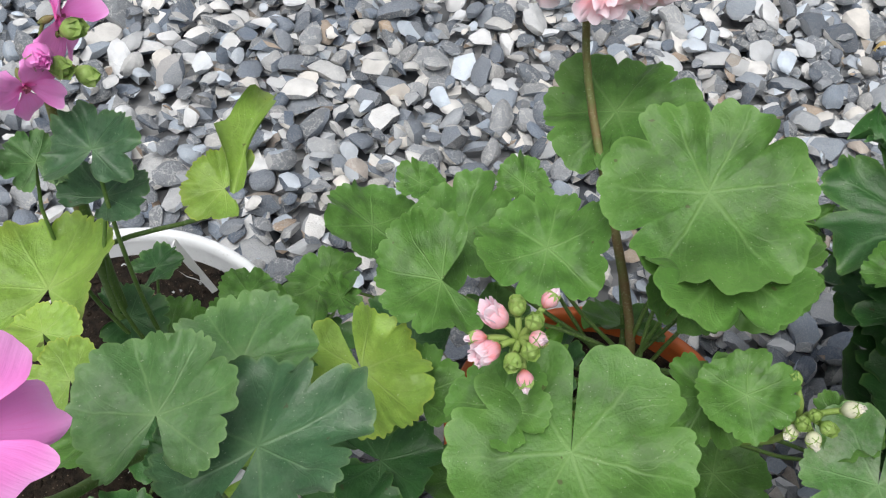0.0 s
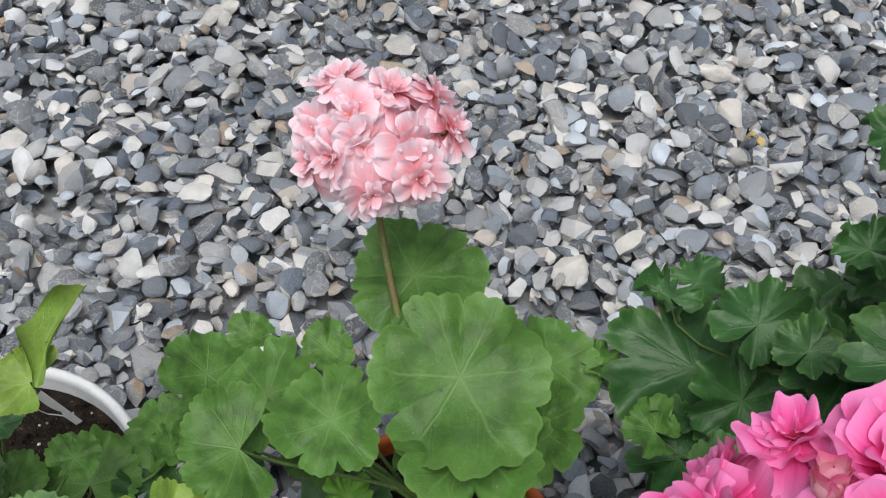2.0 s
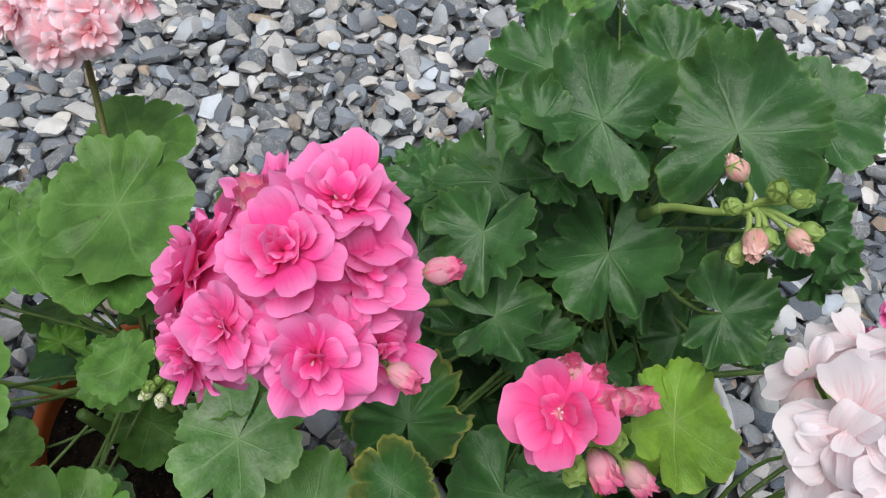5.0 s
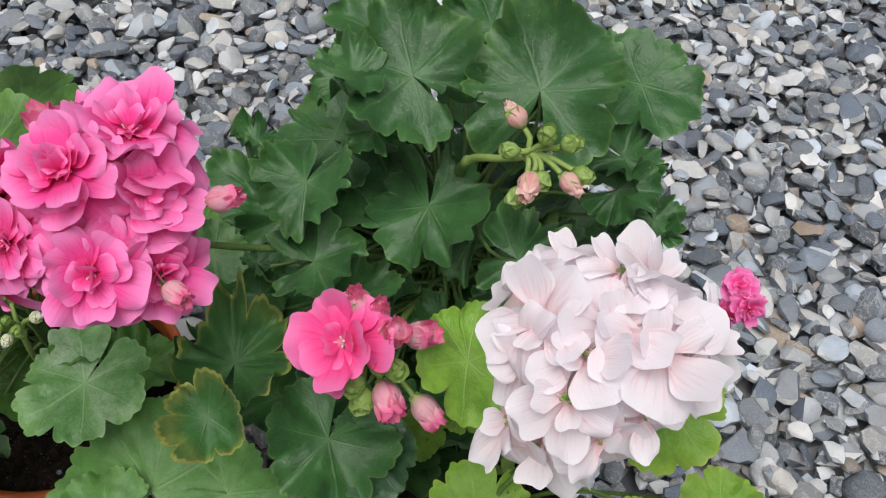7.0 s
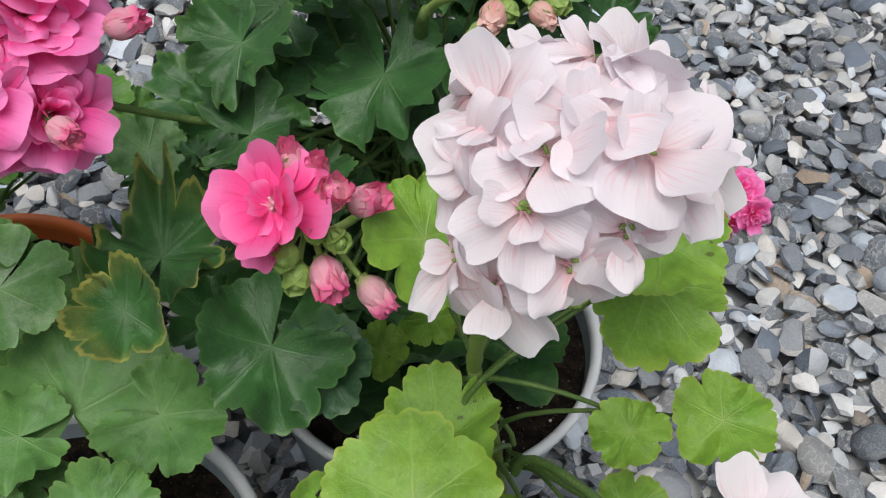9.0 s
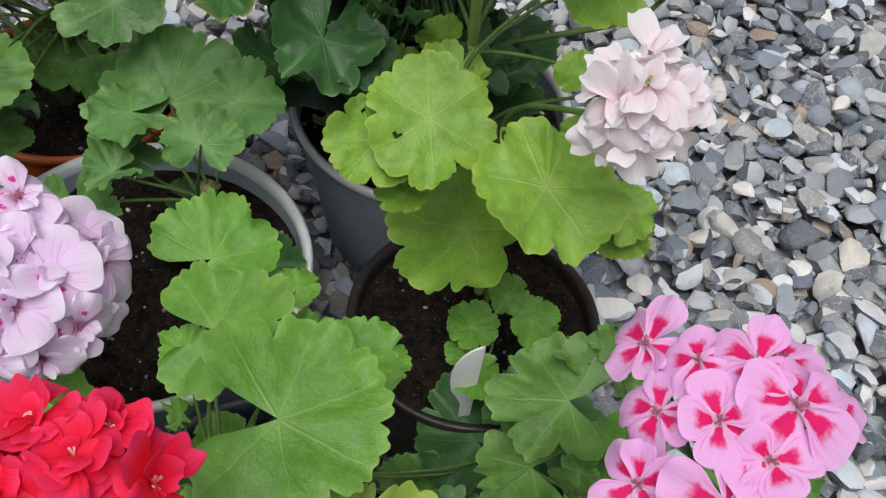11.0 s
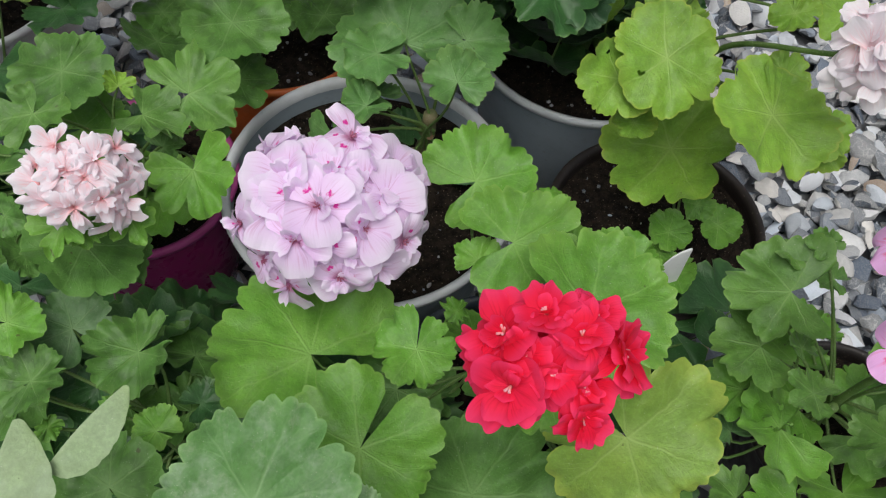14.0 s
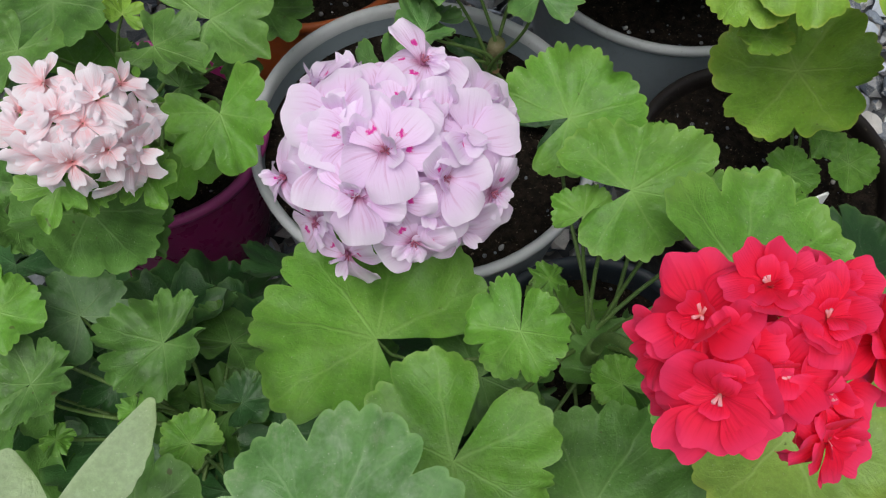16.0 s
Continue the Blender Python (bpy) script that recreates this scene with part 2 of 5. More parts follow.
LEAF = {
    "mid": leaf_material("mid_green_leaf", (0.07, 0.182, 0.03), (0.18, 0.32, 0.1), (0.13, 0.27, 0.06), (0.105, 0.23, 0.044), zone=0.45),
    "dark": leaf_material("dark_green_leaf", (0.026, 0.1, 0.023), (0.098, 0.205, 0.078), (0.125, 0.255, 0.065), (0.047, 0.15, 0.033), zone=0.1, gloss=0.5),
    "rimmed": leaf_material("yellow_rimmed_leaf", (0.036, 0.13, 0.03), (0.11, 0.22, 0.09), (0.52, 0.5, 0.12), (0.06, 0.175, 0.04), rim_at=0.925),
    "lime": leaf_material("lime_green_leaf", (0.155, 0.325, 0.034), (0.31, 0.46, 0.12), (0.33, 0.42, 0.06), (0.23, 0.4, 0.045), dust=0.05),
    "yellow": leaf_material("yellowing_leaf", (0.19, 0.335, 0.055), (0.33, 0.46, 0.14), (0.38, 0.46, 0.08), (0.28, 0.42, 0.07), zone=0.12),
    "blue": leaf_material("blue_green_leaf", (0.07, 0.172, 0.05), (0.18, 0.31, 0.12), (0.15, 0.27, 0.09), (0.1, 0.22, 0.064), bloom=0.14, zone=0.2),
    "teal": leaf_material("deep_blue_green_leaf", (0.034, 0.1, 0.042), (0.12, 0.23, 0.1), (0.12, 0.22, 0.08), (0.055, 0.14, 0.052), bloom=0.1, gloss=0.5),
    "grey": leaf_material("dusty_leaf", (0.078, 0.2, 0.05), (0.22, 0.38, 0.16), (0.19, 0.36, 0.11), (0.105, 0.245, 0.06), bloom=0.36, dust=0.2),
    "olive": leaf_material("olive_green_leaf", (0.088, 0.222, 0.052), (0.2, 0.35, 0.13), (0.2, 0.34, 0.09), (0.118, 0.265, 0.058), bloom=0.06, zone=0.15),
    "silver": leaf_material("silvery_leaf_back", (0.26, 0.375, 0.185), (0.36, 0.46, 0.27), (0.3, 0.43, 0.15), (0.32, 0.43, 0.22), bloom=0.2),
    "fresh": leaf_material("fresh_green_leaf", (0.1, 0.27, 0.026), (0.23, 0.41, 0.1), (0.2, 0.37, 0.065), (0.155, 0.33, 0.046), bloom=0.08),
    "ivy": leaf_material("ivy_leaved_green", (0.085, 0.205, 0.034), (0.21, 0.36, 0.11), (0.16, 0.3, 0.065), (0.125, 0.265, 0.043), zone=0.25, bloom=0.1),
}
STALK = stalk_material("green_stalk", (0.085, 0.17, 0.036), (0.14, 0.235, 0.062))
PALE_STALK = stalk_material("pale_bud_stalk", (0.24, 0.37, 0.08), (0.33, 0.45, 0.13))
RED_STALK = stalk_material("reddish_stalk", (0.2, 0.13, 0.06), (0.16, 0.2, 0.06))
WOOD_STALK = stalk_material("woody_stalk", (0.2, 0.17, 0.09), (0.16, 0.2, 0.08))
LIME_STALK = stalk_material("lime_stalk", (0.19, 0.29, 0.055), (0.27, 0.37, 0.1))
DRY_PETAL = stalk_material("dry_petal", (0.5, 0.34, 0.12), (0.6, 0.46, 0.2))
SEPAL = stalk_material("green_sepal", (0.22, 0.36, 0.07), (0.32, 0.44, 0.14))
PETAL = {
    "salmon": petal_material("salmon_petal", (0.94, 0.27, 0.22), (0.95, 0.46, 0.54), (0.96, 0.84, 0.92), 0.36, 0.46, 0.45, (0.93, 0.26, 0.23), thin=0.3),
    "rose": petal_material("rose_petal", (0.76, 0.02, 0.15), (0.92, 0.065, 0.36), (0.95, 0.31, 0.64), 0.5, 0.5, 0.55, (0.8, 0.03, 0.2), thin=0.26),
    "coral": petal_material("coral_rose_petal", (0.9, 0.45, 0.58), (0.89, 0.06, 0.29), (0.9, 0.23, 0.5), 0.3, 0.5, 0.5, (0.76, 0.02, 0.13), thin=0.2),
    "rosebud": petal_material("rose_bud_petal", (0.62, 0.6, 0.3), (0.88, 0.5, 0.56), (0.86, 0.14, 0.36), 0.3, 0.62, 0.6, (0.84, 0.12, 0.3)),
    "blush": petal_material("blush_white_petal", (0.9, 0.63, 0.65), (0.91, 0.83, 0.865), (0.93, 0.89, 0.935), 0.55, 0.5, 0.4, (0.88, 0.45, 0.5), brown=0.45, thin=0.36),
    "lilac": petal_material("lilac_petal", (0.62, 0.24, 0.44), (0.9, 0.7, 0.95), (0.92, 0.83, 0.97), 0.3, 0.5, 0.28, (0.5, 0.1, 0.3), thin=0.38),
    "lilac_mark": petal_material("spotted_lilac_petal", (0.55, 0.2, 0.38), (0.9, 0.68, 0.94), (0.92, 0.82, 0.97), 0.32, 0.5, 0.32, (0.45, 0.06, 0.22), patch=(0.78, 0.05, 0.38), patch_span=(0.36, 0.41, 0.45, 0.52), patch_width=0.13),
    "red": petal_material("scarlet_petal", (0.82, 0.18, 0.22), (0.91, 0.013, 0.06), (0.94, 0.05, 0.17), 0.12, 0.55, 0.4, (0.6, 0.004, 0.02), thin=0.36),
    "blotch": petal_material("blotched_pink_petal", (0.82, 0.6, 0.78), (0.88, 0.47, 0.84), (0.89, 0.5, 0.86), 0.35, 0.7, 0.4, (0.82, 0.06, 0.27), patch=(0.8, 0.015, 0.16), patch_span=(0.06, 0.16, 0.45, 0.66), patch_width=0.28),
    "magenta": petal_material("magenta_petal", (0.88, 0.14, 0.5), (0.93, 0.27, 0.73), (0.94, 0.42, 0.82), 0.4, 0.6, 0.2),
    "pale": petal_material("pale_pink_petal", (0.9, 0.42, 0.44), (0.92, 0.73, 0.79), (0.93, 0.89, 0.94), 0.42, 0.45, 0.45, (0.9, 0.42, 0.44), thin=0.32),
    "stamen": petal_material("dusky_stamen", (0.42, 0.12, 0.2), (0.5, 0.15, 0.25), (0.6, 0.25, 0.3)),
    "bud": petal_material("opening_bud_petal", (0.55, 0.62, 0.25), (0.86, 0.5, 0.45), (0.92, 0.66, 0.6), 0.4, 0.6, 0.4, (0.75, 0.1, 0.15)),
    "bud_white": petal_material("white_bud_petal", (0.5, 0.62, 0.25), (0.82, 0.82, 0.6), (0.9, 0.88, 0.8), 0.4, 0.6, 0.2, (0.6, 0.7, 0.3)),
}
SOIL = soil_material()
STONE = stone_material()
GROUND = ground_material()
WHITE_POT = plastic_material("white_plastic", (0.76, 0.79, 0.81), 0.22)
# White plastic with the shade on the pot walls put into its colour.
SHADED_WHITE_POT = plastic_material("shaded_white_plastic", (0.36, 0.43, 0.48), 0.3)
TERRA_POT = plastic_material("terracotta_plastic", (0.55, 0.13, 0.03), 0.4, 0.5)
BROWN_POT = plastic_material("dark_brown_plastic", (0.022, 0.017, 0.015), 0.4)
PURPLE_POT = plastic_material("purple_plastic", (0.34, 0.025, 0.16), 0.12, 0.3)
PURPLE_RIM = plastic_material("lighter_purple_plastic", (0.5, 0.08, 0.3), 0.12, 0.35)
BLACK_POT = plastic_material("blue_black_plastic", (0.03, 0.04, 0.055), 0.4)
LABEL_WHITE = plastic_material("white_label_plastic", (0.82, 0.84, 0.84), 0.12, 0.35)
DRY = stalk_material("dry_brown_scale", (0.28, 0.17, 0.08), (0.4, 0.28, 0.16))


# ---- mesh helpers ----
def mesh_from(name, verts, faces, mats, uvs=None, smooth=True, face_mats=None):
    me = bpy.data.meshes.new(name)
    me.from_pydata([tuple(v) for v in verts], [], [tuple(f) for f in faces])
    for m in (mats if isinstance(mats, (list, tuple)) else [mats]):
        me.materials.append(m)
    if uvs is not None:
        layer = me.uv_layers.new(name="UVMap")
        layer.data.foreach_set("uv", np.asarray(uvs, dtype=np.float32).ravel())
    me.polygons.foreach_set("use_smooth", [smooth] * len(me.polygons))
    if face_mats is not None:
        me.polygons.foreach_set("material_index", face_mats)
    me.update()
    return me


def part(name, me, parent, m=None, label=""):
    """One mesh object under a thing or part; m is its pose in the world (things and parts keep unturned origins of their own)."""
    ob = new(name, me)
    ob.parent = parent
    if m is not None:
        ob.matrix_basis = parent_inverse(parent) @ m
    if label:
        tagged(ob, label)
    return ob


def parent_inverse(ob):
    m = Matrix.Identity(4)
    while ob:
        m = ob.matrix_basis @ m
        ob = ob.parent
    return m.inverted()


class Soup:
    """Collects vertices, faces, loop UVs and material numbers for one mesh."""

    def __init__(self):
        self.v, self.f, self.uv, self.m = [], [], [], []

    def grid(self, pts, us=None, vs=None, mat=0, wrap=False):
        rows, cols = len(pts), len(pts[0])
        base = len(self.v)
        for row in pts:
            self.v.extend(row)
        for i in range(rows - 1):
            for j in range(cols if wrap else cols - 1):
                k = (j + 1) % cols
                self.f.append((base + i * cols + j, base + i * cols + k, base + (i + 1) * cols + k, base + (i + 1) * cols + j))
                self.m.append(mat)
                for a, b in ((i, j), (i, j + 1), (i + 1, j + 1), (i + 1, j)):
                    self.uv.append((us[b] if us else b / cols, vs[a] if vs else a / rows))

    def tube(self, path, radii, sides=7, mat=0, cap=True):
        path = [Vector(p) for p in path]
        rows, ref = [], Vector((0.31, 0.87, 0.21)).normalized()
        for i, p in enumerate(path):
            d = (path[min(i + 1, len(path) - 1)] - path[max(i - 1, 0)]).normalized()
            x = d.cross(ref)
            x = x.normalized() if x.length > 1e-4 else Vector((1, 0, 0))
            y = d.cross(x)
            rows.append([p + (x * math.cos(a) + y * math.sin(a)) * radii[i] for a in [2 * math.pi * s / sides for s in range(sides)]])
        if cap:
            rows.append([path[-1]] * sides)
        self.grid(rows, mat=mat, wrap=True)

    def blob(self, centre, axis, length, width, mat=0, sides=8, rows=6, profile=None):
        c, d = Vector(centre), Vector(axis).normalized()
        x = d.orthogonal().normalized()
        y = d.cross(x)
        pts = []
        for i in range(rows + 1):
            t = i / rows
            r = (math.sin(math.pi * min(0.995, max(0.01, t))) ** 0.7 if profile is None else profile(t)) * width
            pts.append([c + d * (length * t) + (x * math.cos(a) + y * math.sin(a)) * r for a in [2 * math.pi * s / sides for s in range(sides)]])
        self.grid(pts, mat=mat, wrap=True)

    def mesh(self, name, mats, smooth=True):
        return mesh_from(name, self.v, self.f, mats, self.uv, smooth, self.m)


def bezier(a, b, c, d, n):
    a, b, c, d = (Vector(p) for p in (a, b, c, d))
    return [a * (1 - t) ** 3 + b * 3 * t * (1 - t) ** 2 + c * 3 * t * t * (1 - t) + d * t ** 3 for t in [i / (n - 1) for i in range(n)]]


# ---- leaves ----
SHAPE = {  # lobes, depth of the clefts between them, how blunt the lobes are, teeth to a lobe, depth of the teeth, range of the gap at the stalk in degrees, waviness
    "round": (6, 0.19, 5.2, 5, 0.054, (-16, 0), 0.42),
    "zonal": (6, 0.16, 5.0, 5, 0.064, (16, 56), 0.65),
    "curly": (6, 0.24, 4.6, 5, 0.075, (8, 36), 1.2),
    "fan": (6, 0.13, 5.5, 5, 0.055, (90, 115), 0.6),
    "ivy": (5, 0.28, 3.8, 4, 0.08, (40, 70), 0.8),
    "oak": (5, 0.44, 2.8, 3, 0.085, (40, 90), 1.0),
}


def leaf_mesh(radius, shape, mat, seed, cup=0.12, ruffle=0.06, curl=0.0, fold=0.0, holes=0, fine=True, opening=None):
    """A geranium blade with its stalk joint at the origin, its middle lobe along +Y and its face up +Z."""
    rng = random.Random(seed)
    lobes, depth, blunt, teeth, tooth, gap, wavy = SHAPE[shape]
    per, rows = ((34 if lobes < 6 else 28), 15) if fine else (16, 9)
    apart = rng.uniform(*gap) if opening is None else opening
    span = 2 * math.pi - radians(apart)
    corner = 0.34 * min(1.0, max(0.2, apart / 55))
    ph = [rng.uniform(0, 6.28) for _ in range(6)]
    wide = [rng.uniform(0.78, 1.22) for _ in range(lobes)]
    total = sum(wide)
    starts = [sum(wide[:i]) / total for i in range(lobes + 1)]
    size = [rng.uniform(0.93, 1.07) for _ in range(lobes)]
    cut = [rng.choice((0.45, 0.7, 1.0, 1.35)) for _ in range(lobes + 1)]
    lift = [rng.uniform(-1, 1) for _ in range(lobes)]
    sway = [rng.uniform(-1, 1) for _ in range(lobes)]
    count = [max(2, teeth + rng.choice((-1, 0, 0, 1))) for _ in range(lobes)]
    saddle, droop = rng.uniform(-0.16, 0.16), rng.uniform(-0.04, 0.14)
    cols = lobes * per + 1
    rim = []
    for c in range(cols):
        lobe = min(lobes - 1, c // per)
        u = c / per - lobe
        ang = -span / 2 + span * (starts[lobe] + u * (starts[lobe + 1] - starts[lobe]))
        back = abs(ang) / math.pi
        beside = size[max(0, min(lobes - 1, lobe + (1 if u > 0.5 else -1)))]
        r = size[lobe] + (beside - size[lobe]) * 0.5 * abs(2 * u - 1) ** 4
        r *= 1.0 - 0.1 * back ** 2
        r *= 1 - depth * cut[lobe + (1 if u > 0.5 else 0)] * abs(2 * u - 1) ** blunt
        beat = count[lobe] * u + 0.1 * math.sin(ph[0] + 5 * u + 2 * lobe)
        r *= 1 + tooth * (abs(math.sin(math.pi * beat)) ** 0.75 - 0.65) * (0.8 + 0.3 * math.sin(ph[1] + 3 * lobe + 5 * u) ** 2)
        r *= 1 + 0.45 * tooth * (abs(math.sin(math.pi * (3 * u + 0.1 * math.sin(ph[2] + 4 * lobe)))) ** 0.6 - 0.7)
        r *= 1 + 0.03 * math.sin(2 * ang + ph[3]) + 0.03 * math.sin(3 * ang + ph[5])
        end = 1 - corner * max(0.0, (abs(2 * c / (cols - 1) - 1) - 0.9) / 0.1) ** 2
        rim.append((ang, r * end, u, lobe))
    n_wave = rng.choice((2, 3, 4))
    verts, faces, uvs = [], [], []
    for i in range(rows + 1):
        q = (i / rows) ** 0.8
        edge = max(0.0, (q - 0.72) / 0.28) ** 2
        for ang, r, u, lobe in rim:
            rho = q * r
            hump = noise.noise(Vector((math.cos(ang) * 2.6 + ph[4], math.sin(ang) * 2.6, ph[1])))
            curled = edge * max(0.0, hump + 0.05) * wavy
            rho *= 1 - 0.16 * curled
            x, y = math.sin(ang) * rho, math.cos(ang) * rho
            mid = math.sin(math.pi * u) ** 2
            z = cup * rho * rho + 0.045 * rho * (1 - 2 * mid) * q
            z += ruffle * rho ** 1.8 * math.sin(n_wave * ang + ph[2]) + 0.4 * ruffle * rho ** 3 * math.sin((2 * n_wave + 3) * ang + ph[3])
            z += (0.14 + 0.6 * ruffle) * (0.3 + 0.75 * wavy) * rho * rho * (lift[lobe] * mid + 0.6 * sway[lobe] * math.sin(2 * math.pi * u) * mid)
            z += curled * 0.3 - edge * wavy * 0.05 * max(0.0, -hump) + 0.5 * wavy * ruffle * rho ** 5 * math.sin(13 * ang + ph[4] + 1.5 * math.sin(2 * ang + ph[0]))
            z += curl * max(0.0, rho - 0.45) ** 2 * (1.0 + 0.6 * math.sin(2 * ang + ph[5])) + fold * abs(x) ** 1.3
            z += 0.07 * q * (noise.noise(Vector((x * 2.6 + ph[0], y * 2.6, ph[1]))) + 0.4 * noise.noise(Vector((x * 7, y * 7 + ph[2], ph[3]))))
            z += saddle * (x * x - y * y) - droop * max(0.0, y) ** 2
            flat = 1 - 0.35 * abs(fold) * q
            verts.append((x * radius * flat, y * radius, z * radius))
    gone = set()
    for _ in range(holes):
        r0, c0 = rng.randrange(4, rows - 1), rng.randrange(cols - 3)
        for dr in range(rng.choice((1, 2))):
            for dc in range(rng.choice((2, 3, 4))):
                gone.add((r0 + dr, c0 + dc))
    for i in range(rows):
        v0, v1 = (i / rows) ** 0.8, ((i + 1) / rows) ** 0.8
        for c in range(cols - 1):
            if (i, c) in gone:
                continue
            p = i * cols + c
            faces.append((p + cols, p + cols + 1, p + 1, p))
            u0, u1 = (c % per) / per, (c % per + 1) / per
            uvs += [(u0, v1), (u1, v1), (u1, v0), (u0, v0)]
    return mesh_from("leaf", verts, faces, mat, uvs)


LEAF_SEED = [100]


def leaf(plant, x, y, z, radius, rx, ry, rz, mat="mid", shape="zonal", node=None, cup=0.12, ruffle=0.09, curl=0.0, fold=0.0, holes=0, label="", stem=True, fine=True, opening=None):
    """A leaf of a plant, with its stalk running to the plant's crown."""
    LEAF_SEED[0] += 1
    m = pose(x, y, z, rx, ry, rz)
    ob = part("leaf", leaf_mesh(radius, shape, LEAF[mat], LEAF_SEED[0], cup, ruffle, curl or (0.25 if shape == "curly" else 0.08), fold, holes, fine, opening), plant, m, label)
    if stem:
        inv = m.inverted()
        rng = random.Random(LEAF_SEED[0])
        crown = Vector(node or plant["crown"]).lerp(Vector(plant["crown_top"]), 0 if node else rng.random())
        crown = crown + Vector((rng.uniform(-0.008, 0.008), rng.uniform(-0.008, 0.008), rng.uniform(-0.02, 0.01)))
        far = (crown - m.translation).length
        back = (m.to_3x3() @ Vector((0, -0.5, -0.85))) * far * 0.35
        path = bezier(m.translation - m.to_3x3() @ Vector((0, 0, 0.0015)), m.translation + back, crown + Vector((0, 0, far * 0.3)), crown, 10)
        s = Soup()
        s.tube([inv @ p for p in path], [0.0009 + 0.0007 * i / 9 for i in range(10)], 6, cap=False)
        part("leaf_stalk", s.mesh("leaf_stalk", STALK), ob)
    return ob


I4 = Matrix.Identity(4)


def curled_leaf(plant_ob, base, tip, width, mat, label=""):
    """A narrow young leaf folded lengthwise, with wavy upright wings."""
    b, t = Vector(base), Vector(tip)
    run = t - b
    across = run.cross(Vector((0, 0, 1))).normalized()
    s = Soup()
    n = 15
    for wing, tall in ((-1, 1.0), (1, 0.75)):
        rows = []
        for i in range(n):
            q = i / (n - 1)
            mid = b + run * q + Vector((0, 0, 0.012 * math.sin(math.pi * q)))
            w = width * tall * max(0.05, math.sin(math.pi * (0.08 + 0.88 * q))) ** 0.6 * (1 + 0.25 * math.sin(13 * q + wing))
            rows.append([mid + across * (wing * w * k * (0.75 - 0.3 * k + 0.28 * math.sin(9 * q + 2 * wing) * k)) + Vector((0, 0, w * k * (0.55 + 0.25 * math.sin(11 * q + wing)))) for k in (0.0, 0.2, 0.4, 0.6, 0.8, 0.93, 1.0)])
        s.grid(rows, [0.5 + wing * 0.07 * k for k in range(7)], [0.3 + 0.65 * i / (n - 1) for i in range(n)])
    return part("leaf", s.mesh("leaf", LEAF[mat]), plant_ob, I4, label)


def folded_leaf(plant_ob, base, tip, hang, mat, label=""):
    """A leaf shut along its midrib like a book, its pale back outwards; hang is the way and reach of the blade from the midrib."""
    b, run, side = Vector(base), Vector(tip) - Vector(base), Vector(hang)
    back = run.cross(side).normalized() * 0.0012
    s = Soup()
    n = 25
    for wing, reach in ((0, 0.8), (1, 1.0)):
        rows = []
        for i in range(n):
            q = i / (n - 1)
            wide = reach * max(0.02, math.sin(math.pi * (0.03 + 0.94 * q ** 0.85))) ** 0.62 * (1 + 0.05 * abs(math.sin(22 * q)))
            rows.append([b + run * (q + 0.03 * math.sin(3 * k)) + side * (wide * k) + back * ((1 - 0.8 * wing) * (math.sin(1.5 * k) * 1.6 + 0.5 * math.sin(8 * q) * k)) + Vector((0, 0, 0.004 * math.sin(math.pi * q))) for k in (0.0, 0.12, 0.3, 0.5, 0.7, 0.86, 0.95, 1.0)])
        s.grid(rows, [0.5 + 0.06 * k for k in range(8)], [0.1 + 0.85 * i / (n - 1) for i in range(n)])
    return part("leaf", s.mesh("leaf", LEAF[mat]), plant_ob, I4, label)


# ---- flowers ----
def petal(s, length, width, heading, lift, m, mat=0, ruffle=0.08, bend=0.3, tip=0.0, seed=0, rows=8, cols=8, notch=0.0, claw=0.12, frill=0.0, fold=0.0):
    """One obovate petal from the origin: heading round the axis, lift above the flat, bend outwards along its length, fold along its middle."""
    rng = random.Random(seed)
    p1, p2, p3, p4 = (rng.uniform(0, 6.28) for _ in range(4))
    ca, sa = math.cos(heading), math.sin(heading)
    broad = rng.uniform(0.6, 0.74)
    channel = rng.uniform(-0.02, 0.16) + fold * rng.uniform(0.3, 1.3)
    roll = rng.uniform(-0.18, 0.18)
    pts, vs = [], []
    sides = [math.sin(math.pi * (j / (cols - 1) - 0.5)) * (0.9 + 0.1 * abs(2 * j / (cols - 1) - 1)) for j in range(cols)]
    for i in range(rows):
        t = i / (rows - 1)
        f = min(1.0, t / broad)
        w = width * (claw + (1 - claw) * f * f * (3 - 2 * f))
        angle = lift - bend * t
        row = []
        for side in sides:
            reach = t * length * (1 - (1 - broad) * (1 - (1 - 0.99 * abs(side) ** 2.7) ** (1 / 2.7)) * t * t - notch * max(0.0, 1 - 2.5 * abs(side)) * t ** 5)
            y = reach * math.cos(angle)
            z = reach * math.sin(angle) - tip * length * t ** 3
            x = side * w * 0.5 * (1 - 0.3 * fold)
            z += ruffle * length * t * (math.sin(side * 1.7 + p1) * 0.2 + 0.25 * math.sin(4 * t + p3) + 0.42 * t * t * math.sin(side * 4 + p2) + 0.16 * t ** 3 * math.sin(side * 7 + p4))
            y += frill * length * t ** 4 * math.sin(side * 4.5 + p2)
            z += channel * width * side * side * (1 - 0.9 * t) + roll * width * side * t
            row.append(m @ Vector((x * ca - y * sa, x * sa + y * ca, z)))
        pts.append(row)
        vs.append(t)
    s.grid(pts, [0.5 + 0.5 * side for side in sides], vs, mat)


